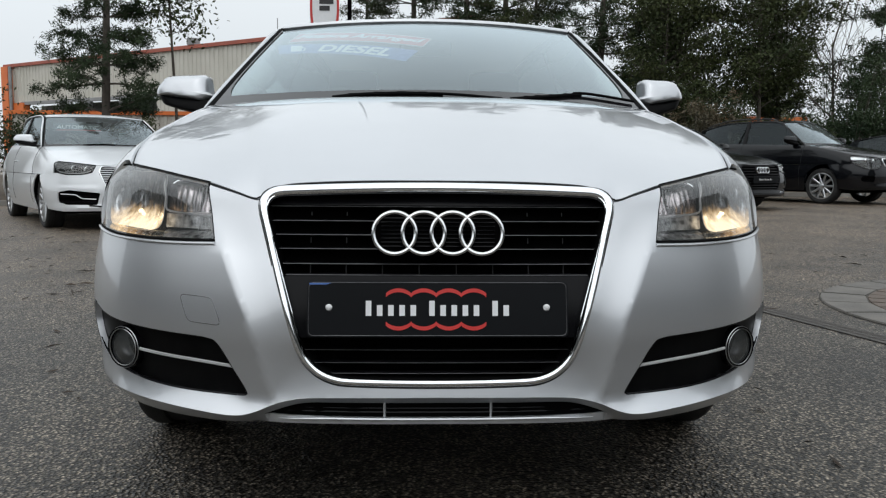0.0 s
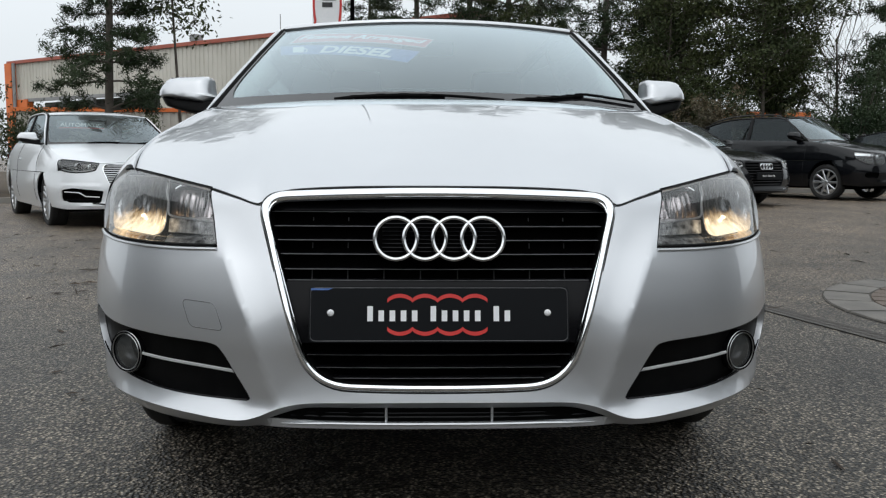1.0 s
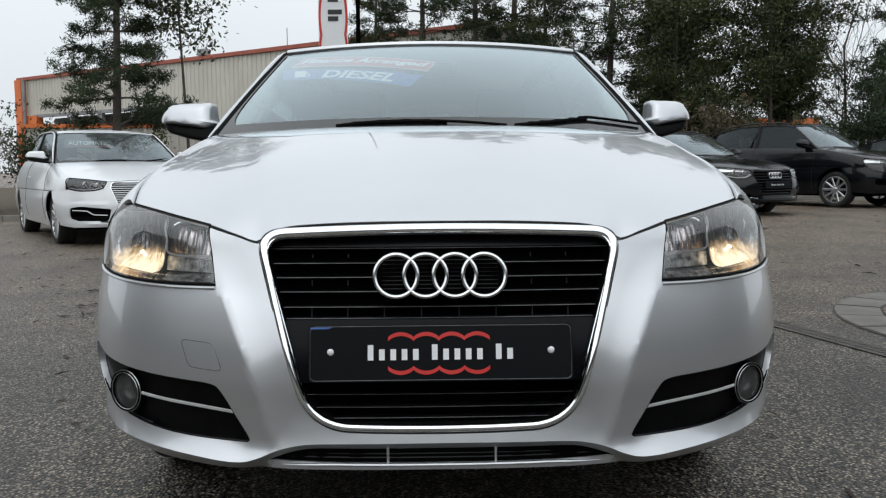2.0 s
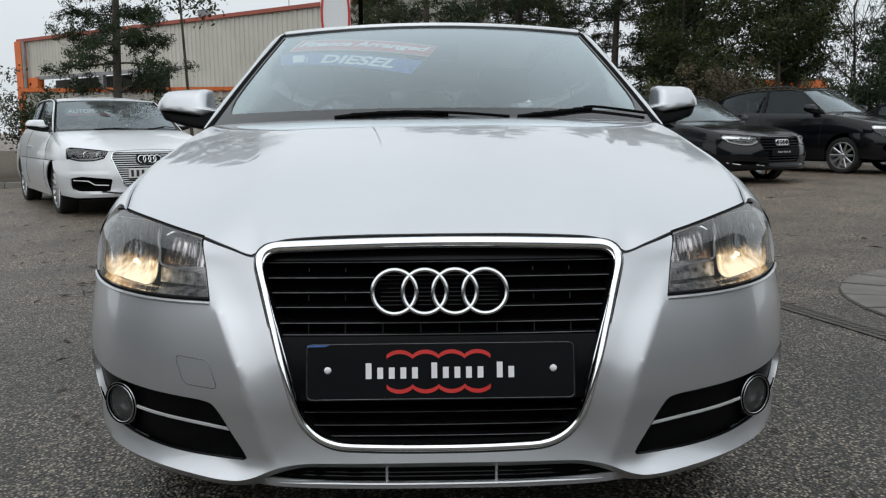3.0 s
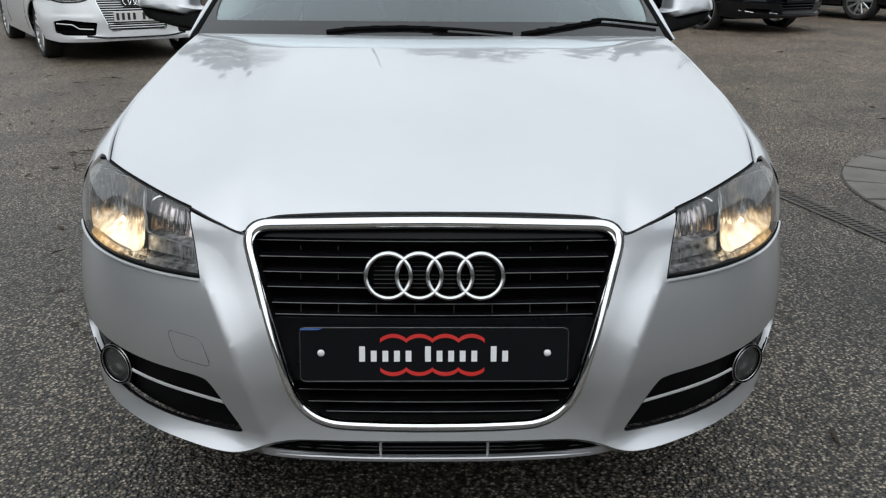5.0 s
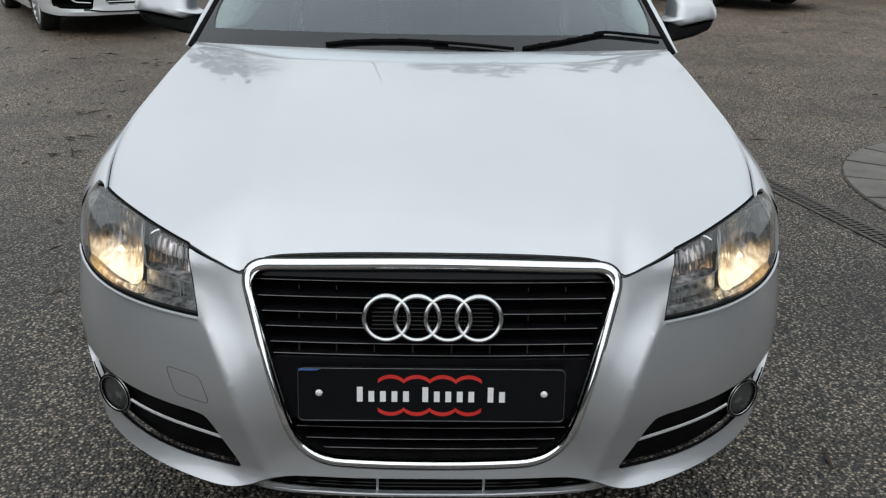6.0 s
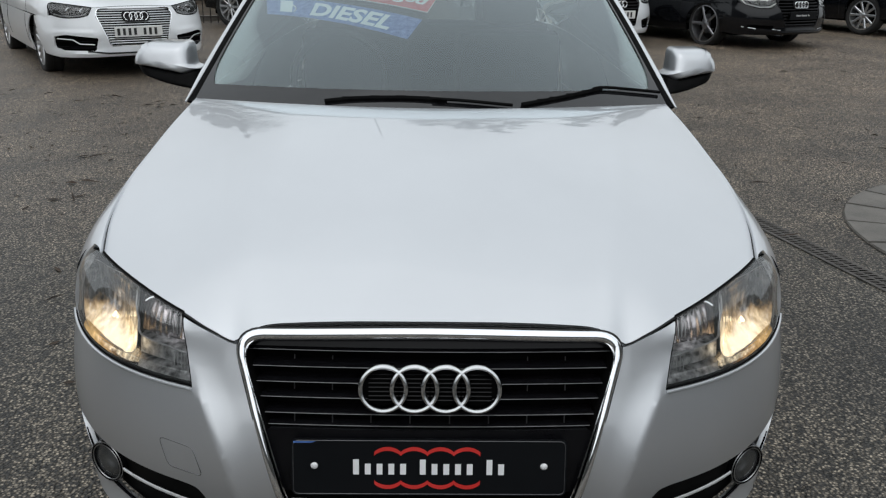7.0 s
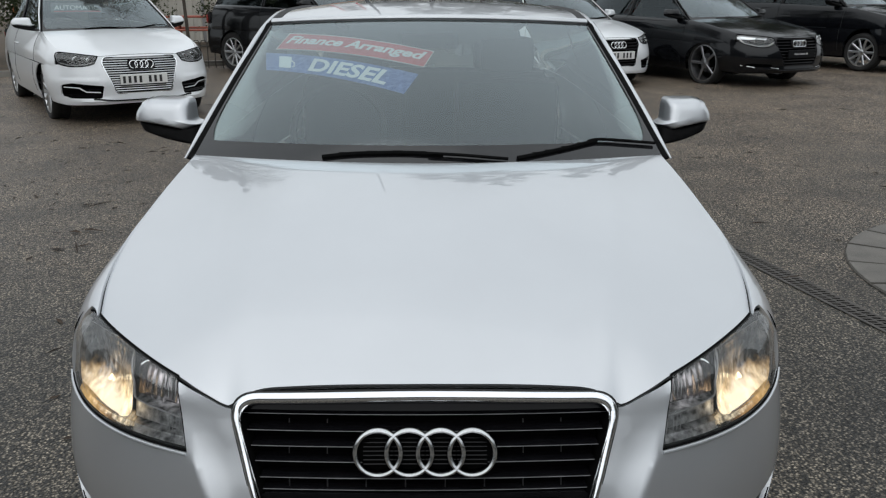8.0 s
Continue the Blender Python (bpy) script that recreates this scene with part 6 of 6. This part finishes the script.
def banner():
    """A tall printed banner on a black mast."""
    ob = thing("mast_banner", pose(-1.95, 17.6, 0), "tall white banner with red waves on a black mast", "banner")
    part("mast", tube([Vector((0.38, 0, z)) for z in (0, 2, 4, 6, 8, 10.8)], 0.045, 8, taper=lambda t: 1.0 - 0.55 * step(0.55, 0.75, t)), MATT_BLACK, ob)
    part("base", slab(0.08, 0.68, -0.3, 0.3, 0, 0.08, 0.02), GREY_STEEL, ob)
    cloth = [[Vector((x, 0.02 * math.sin(z * 2 + x * 3), z)) for x in lin(-0.46, 0.16, 7)] for z in lin(2.4, 6.2, 20)]
    flag = part("cloth", thick(net(cloth), 0.004), WHITE_INK, ob)
    for x0, s in ((-0.40, -1), (0.10, 1)):
        wave = [(x0 + s * 0.035 * abs(math.sin(z * 4.2)) ** 0.7, z) for z in lin(2.5, 6.1, 80)]
        bm = net([[Vector((x + d, 0.02 * math.sin(z * 2 + x * 3) - 0.008, z)) for x, z in wave] for d in (-0.025, 0.025)])
        part("red_wave", bm, RED_INK, flag)
    z = 5.9
    for n in (5, 5, 2):
        for k in range(n):
            w = 0.22 if k else 0.3
            bm = bmesh.new()
            bm.faces.new([bm.verts.new((x, 0.02 * math.sin(q * 2 + x * 3) - 0.008, q)) for x, q in ((-0.26, z), (-0.26 + w, z), (-0.26 + w, z - 0.10), (-0.26, z - 0.10))])
            part("bar", bm, DARK_INK, flag, smooth=False)
            z -= 0.14
        z -= 0.12
    for z in (2.45, 6.15):
        part("arm", tube([Vector((-0.46, 0, z)), Vector((0.38, 0, z))], 0.015, 6), MATT_BLACK, ob)


banner()


# ---- trees and shrubs ----
BARK = material("grey_brown_bark", (0.05, 0.042, 0.034), (0.10, 0.085, 0.07), 5, 0.9, bump=0.8, bump_scale=40, fine=0.3)
PINE = material("pine_needles", (0.014, 0.029, 0.012), (0.040, 0.060, 0.024), 0.9, 0.65, spec=0.25)
DARK_LEAF = material("evergreen_leaf", (0.018, 0.032, 0.011), (0.064, 0.074, 0.024), 0.7, 0.6, spec=0.25)
OLIVE_LEAF = material("autumn_olive_leaf", (0.045, 0.055, 0.018), (0.10, 0.085, 0.028), 0.8, 0.6)
BROWN_LEAF = material("russet_leaf", (0.05, 0.042, 0.02), (0.10, 0.066, 0.03), 0.8, 0.65)


def foliage(name, spots, mat, parent, per, spread, size, thin, seed, droop=0.0):
    """Many small single leaves round the given twig ends."""
    rnd = np.random.default_rng(seed)
    spots = np.array(spots)
    c = np.repeat(spots, per, 0)
    c = c + rnd.normal(0, 1, c.shape) * np.array(spread)
    n = len(c)
    d = rnd.normal(0, 1, (n, 3))
    d[:, 2] -= droop
    d /= np.linalg.norm(d, axis=1)[:, None]
    e = np.cross(d, rnd.normal(0, 1, (n, 3)))
    e /= np.linalg.norm(e, axis=1)[:, None] + 1e-9
    l = size * rnd.uniform(0.6, 1.4, (n, 1))
    v = np.stack([c - d * l, c + e * l * thin, c + d * l, c - e * l * thin], 1).reshape(-1, 3)
    me = bpy.data.meshes.new(name)
    me.from_pydata(v.tolist(), [], np.arange(n * 4).reshape(-1, 4).tolist())
    me.materials.append(mat)
    ob = new(name, me)
    ob.parent = parent
    return ob


def tree(name, x, y, height, label, mat, seed, first=0.25, reach=2.2, whorls=14, arms=5, conifer=True, per=26, size=0.05, thin=0.25, spread=0.16, trunk=0.16, lean=0.0, density=1.0):
    rnd = random.Random(seed)
    ob = thing(name, pose(x, y, level(x, y)), label, "tree", "trees round the yard")
    top = [Vector((lean * t * height + 0.10 * math.sin(3 * t + seed), 0.10 * math.cos(2.3 * t + seed), height * t - 0.1 * (t == 0))) for t in lin(0, 1, 10)]
    bm = tube(top, trunk, 9, taper=lambda t: 1.0 - 0.88 * t)
    at = knots([(t, *p) for t, p in zip(lin(0, 1, 10), top)])
    spots = []
    for w in range(whorls):
        t = first + (0.97 - first) * (w + 0.5 * rnd.random()) / whorls
        o = Vector(at(t))
        for k in range(arms):
            if rnd.random() > density:
                continue
            h = 2 * math.pi * (k + rnd.random()) / arms
            if conifer:
                r = reach * (1.05 - t) ** 0.7 * rnd.uniform(0.65, 1.15)
                rise = rnd.uniform(-0.05, 0.35)
            else:
                r = reach * math.sin(math.pi * min(max((t - first) / (1.08 - first), 0.12), 1)) ** 0.6 * rnd.uniform(0.5, 1.15)
                rise = rnd.uniform(0.2, 0.9)
            d = Vector((math.cos(h), math.sin(h), rise))
            sag = -0.12 * r if conifer else 0.05 * r
            pts = [o + d * r * s + Vector((0, 0, sag * s * s)) + Vector((rnd.uniform(-1, 1), rnd.uniform(-1, 1), rnd.uniform(-1, 1))) * 0.06 * r * s for s in lin(0, 1, 6)]
            tube(pts, trunk * 0.28 * (1.1 - t), 5, bm=bm, taper=lambda q: 1.0 - 0.8 * q)
            for s in range(2, 6):
                q = pts[s]
                spots.append(q)
                for _ in range(2):
                    side = Vector((rnd.uniform(-1, 1), rnd.uniform(-1, 1), rnd.uniform(-0.2, 0.8))).normalized() * r * rnd.uniform(0.12, 0.32)
                    tube([q, q + side * 0.6, q + side], trunk * 0.07, 4, bm=bm)
                    spots.append(q + side)
    part("trunk", bm, BARK, ob)
    foliage("crown", spots, mat, ob, per, (spread, spread, spread * 0.8), size, thin, seed)
    return ob


def bare_tree(x, y, height, seed):
    rnd = random.Random(seed)
    ob = thing("bare_tree", pose(x, y, level(x, y)), "bare leafless tree with thin upright twigs", "tree", "trees round the yard")
    bm = bmesh.new()

    def limb(p, d, r, length, depth):
        pts = [p]
        for s in range(4):
            d = (d + Vector((rnd.uniform(-1, 1), rnd.uniform(-1, 1), rnd.uniform(-0.4, 0.9))) * 0.16).normalized()
            pts.append(pts[-1] + d * length / 4)
        tube(pts, r, 5, bm=bm, taper=lambda t: 1 - 0.5 * t)
        if depth:
            for k in range(4):
                q = pts[1 + k % 4]
                e = (d + Vector((rnd.uniform(-1, 1), rnd.uniform(-1, 1), rnd.uniform(-0.1, 0.6))) * 0.8).normalized()
                limb(q, e, r * 0.5, length * rnd.uniform(0.5, 0.75), depth - 1)

    limb(Vector((0, 0, -0.1)), Vector((0, 0, 1)), 0.055, height * 0.5, 4)
    part("trunk", bm, BARK, ob)


def shrub(x, y, w, h, mat, seed, label, leaf=0.035, per=30):
    rnd = random.Random(seed)
    ob = thing("shrub", pose(x, y, level(x, y)), label, "shrub", "shrubs along the edge")
    bm, spots = bmesh.new(), []
    for k in range(22):
        a = rnd.uniform(0, 6.28)
        d = Vector((math.cos(a) * w * rnd.uniform(0.2, 1), math.sin(a) * w * 0.6 * rnd.uniform(0.2, 1), h * rnd.uniform(0.55, 1.05)))
        pts = [Vector((d.x * 0.15, d.y * 0.15, -0.05)), d * 0.5 + Vector((0, 0, 0.1)), d]
        tube(pts, 0.014, 4, bm=bm, taper=lambda t: 1 - 0.7 * t)
        for s in lin(0.3, 1, 6):
            spots.append(d * s + Vector((rnd.uniform(-1, 1), rnd.uniform(-1, 1), rnd.uniform(-1, 1))) * 0.16)
    part("stems", bm, BARK, ob)
    foliage("leaves", spots, mat, ob, per, (0.11, 0.11, 0.10), leaf, 0.45, seed)


tree("pine_tree", -5.72, 15.0, 8.4, "dark pine with clumped needles and open branches", PINE, 11, first=0.19, reach=1.5, whorls=15, arms=5, per=105, size=0.038, thin=0.2, spread=0.062, trunk=0.095, density=0.85)
tree("birch_tree", -4.75, 15.8, 7.6, "thin birch with small hanging dark leaves", DARK_LEAF, 21, first=0.42, reach=1.3, whorls=14, arms=4, conifer=False, per=9, size=0.045, thin=0.5, spread=0.22, trunk=0.035)
k = 0
for x, y, h, r in ((-0.2, 27.0, 13.5, 2.6), (2.6, 25.5, 14.5, 2.7), (5.3, 24.5, 11.5, 2.6), (7.4, 24.0, 10.5, 2.3), (1.2, 24.5, 13.0, 2.2), (4.0, 29.0, 9.0, 2.4), (8.6, 30.5, 7.5, 2.2), (-2.0, 30.0, 8.5, 2.3), (13.6, 23.6, 9.0, 2.2), (11.6, 27.5, 9.5, 2.3), (15.6, 25.0, 11.0, 2.6)):
    k += 1
    tree("conifer", x, y, h, "tall dark conifer at the back of the yard", PINE if k % 2 else DARK_LEAF, 40 + k, first=0.12, reach=r, whorls=17, arms=6, per=50, size=0.055, thin=0.24, spread=0.085, trunk=0.13, density=0.70)
for x, y, h, r, m in ((9.3, 22.5, 7.4, 2.3, DARK_LEAF), (10.1, 23.0, 6.6, 1.6, DARK_LEAF), (8.6, 27.0, 8.6, 2.3, DARK_LEAF), (6.6, 22.6, 6.2, 1.7, DARK_LEAF)):
    k += 1
    tree("broadleaf_tree", x, y, h, "half-bare broadleaf tree with small olive leaves", m, 60 + k, first=0.30 if x > 9 else 0.15, reach=r, whorls=16, arms=5, conifer=False, per=19, size=0.046, thin=0.5, spread=0.12, trunk=0.07)
bare_tree(12.3, 24.6, 9.0, 5)
bare_tree(15.0, 27.0, 9.0, 8)
bare_tree(-15.5, 27.0, 6.5, 12)
for x, y, w, h, m, s in ((4.6, 19.5, 1.3, 1.9, OLIVE_LEAF, 1), (6.6, 19.8, 1.4, 2.1, BROWN_LEAF, 2), (8.6, 20.0, 1.4, 1.8, OLIVE_LEAF, 3), (10.9, 20.6, 1.1, 3.3, PINE, 4), (9.6, 20.4, 1.0, 1.5, DARK_LEAF, 18), (13.5, 20.5, 1.7, 2.6, PINE, 5), (16.0, 20.0, 1.7, 3.0, PINE, 6), (12.2, 21.6, 1.4, 3.6, PINE, 8), (7.6, 21.2, 1.3, 2.4, DARK_LEAF, 9), (2.6, 20.0, 1.3, 2.0, BROWN_LEAF, 7), (8.1, 22.3, 1.0, 3.4, DARK_LEAF, 31)):
    shrub(x, y, w, h, m, s, "dense mixed shrub at the edge of the yard", per=85)
for x, y, w, h, m, s in ((-8.9, 15.2, 1.0, 1.9, OLIVE_LEAF, 11), (-10.6, 17.0, 1.2, 2.3, BROWN_LEAF, 12), (-8.2, 17.0, 1.2, 1.8, DARK_LEAF, 13), (-6.6, 17.4, 1.2, 1.5, DARK_LEAF, 14), (-4.0, 18.5, 1.2, 1.6, DARK_LEAF, 15), (-13.5, 20.0, 1.5, 3.0, BROWN_LEAF, 16)):
    shrub(x, y, w, h, m, s, "straggly shrub behind the white car", per=55)

# ---- edge of the yard ----
SOIL = material("leaf_strewn_soil", (0.045, 0.034, 0.024), (0.10, 0.072, 0.045), 5, 0.9, bump=0.8, bump_scale=40, fine=0.4)
KERB = material("old_concrete_kerb", (0.20, 0.19, 0.17), (0.28, 0.265, 0.24), 4, 0.8, bump=0.4, bump_scale=90)
edge_line = knots([(-26.0, 13.0), (-10.0, 13.6), (-7.0, 15.0), (-4.0, 17.2), (0.0, 18.0), (6.0, 17.6), (12.0, 18.2), (26.0, 19.0)])
rows = [[Vector((x, edge_line(x) + d, level(x, edge_line(x)) + h)) for x in np.arange(-26, 26.1, 0.5)] for d, h in ((0.0, -0.05), (0.0, 0.08), (0.5, 0.10), (2.0, 0.14), (5.0, 0.15), (26.0, 0.15))]
bm = net(rows)
for f in bm.faces:
    if f.normal.z < -0.1:
        f.normal_flip()
tagged(part("verge", bm, SOIL), "brown soil verge strewn with dead leaves", "verge", kind="structure")
kerb = thing("kerb", pose(0, 0, 0), "worn concrete kerb along the edge of the yard", "kerb")
for x in np.arange(-16, 22, 0.92):
    a, b = Vector((x, edge_line(x) - 0.05, 0)), Vector((x + 0.91, edge_line(x + 0.91) - 0.05, 0))
    part("kerb_stone", box_between((a.x, a.y), (b.x, b.y), 0.06, level(a.x, a.y) - 0.05, level(a.x, a.y) + 0.10), KERB, kerb, smooth=False)


def picnic_bench(x, y, turn):
    ob = thing("picnic_bench", pose(x, y, 0.12, 0, 0, turn), "red painted wooden picnic bench on soil", "bench", "picnic benches")
    for k in range(4):
        part("plank", slab(-0.9, 0.9, -0.32 + 0.16 * k, -0.18 + 0.16 * k, 0.70, 0.74, 0.008, segments=1), RUST_RED, ob)
    for s in (-1, 1):
        part("seat", slab(-0.9, 0.9, s * 0.65 - 0.13, s * 0.65 + 0.13, 0.42, 0.46, 0.008, segments=1), RUST_RED, ob)
        for e in (-0.65, 0.65):
            part("leg", tube([Vector((e, s * 0.62, 0)), Vector((e, s * 0.2, 0.70))], 0.04, 4), RUST_RED, ob)
    for e in (-0.65, 0.65):
        part("brace", tube([Vector((e, -0.75, 0.40)), Vector((e, 0.75, 0.40))], 0.035, 4), RUST_RED, ob)


picnic_bench(-5.6, 20.3, 8)
picnic_bench(-3.2, 20.6, -4)


def hoop_fence(x0, x1, y):
    ob = thing("low_hoop_fence", pose(0, 0, 0), "low black bow-topped metal fence", "fence")
    n = int((x1 - x0) / 0.14)
    for k in range(n):
        x = x0 + 0.14 * k
        pts = [Vector((x, y, 0)), Vector((x, y, 0.44)), Vector((x + 0.035, y, 0.52)), Vector((x + 0.105, y, 0.52)), Vector((x + 0.14, y, 0.44)), Vector((x + 0.14, y, 0))]
        part("hoop", tube(pts, 0.010, 5, up=(0, 1, 0)), IRON, ob)
    for z in (0.12, 0.42):
        part("rail", tube([Vector((x0, y, z)), Vector((x1, y, z))], 0.013, 5), IRON, ob)


hoop_fence(-5.2, -2.4, 16.3)


def headrest_card(body_pose):
    """A printed card behind the white car's windscreen."""
    b = ParkedHatch(1.05, 1.02, 1.03)
    ob = thing("window_card", body_pose, "grey window card with white lettering and red edge", "sign")
    quad = [np.array(q) for q in ((-0.86, 0.50), (-0.02, 0.46), (-0.02, 0.72), (-0.86, 0.80))]
    lay = lambda u, v, d: b.glass(*((1 - u) * (1 - v) * quad[0] + u * (1 - v) * quad[1] + u * v * quad[2] + (1 - u) * v * quad[3]), d)
    part("card", net([[lay(u, v, -0.006) for u in lin(0, 1, 12)] for v in lin(0, 1, 4)], b.out(0, 3, 0.5)), CARD_GREY, ob)
    bm = text_mesh("AUTOMATIC", 0.1, 0.0, 0.1)
    xs, ys = [v.co.x for v in bm.verts], [v.co.y for v in bm.verts]
    for v in bm.verts:
        v.co = lay(0.06 + 0.88 * (v.co.x - min(xs)) / (max(xs) - min(xs)), 0.28 + 0.46 * (v.co.y - min(ys)) / (max(ys) - min(ys)), -0.0045)
    part("lettering", bm, WHITE_INK, ob, "white lettering", smooth=False)
    part("red_edge", tube([lay(u, 0.12, -0.005) for u in lin(0.05, 0.95, 10)], 0.006, 4), RED_VINYL, ob)


CARD_GREY = material("grey_card", (0.12, 0.12, 0.13), (0.18, 0.18, 0.19), 20, 0.6)
headrest_card(pose(-3.365, 9.45, -0.02, 0, 0, 34))
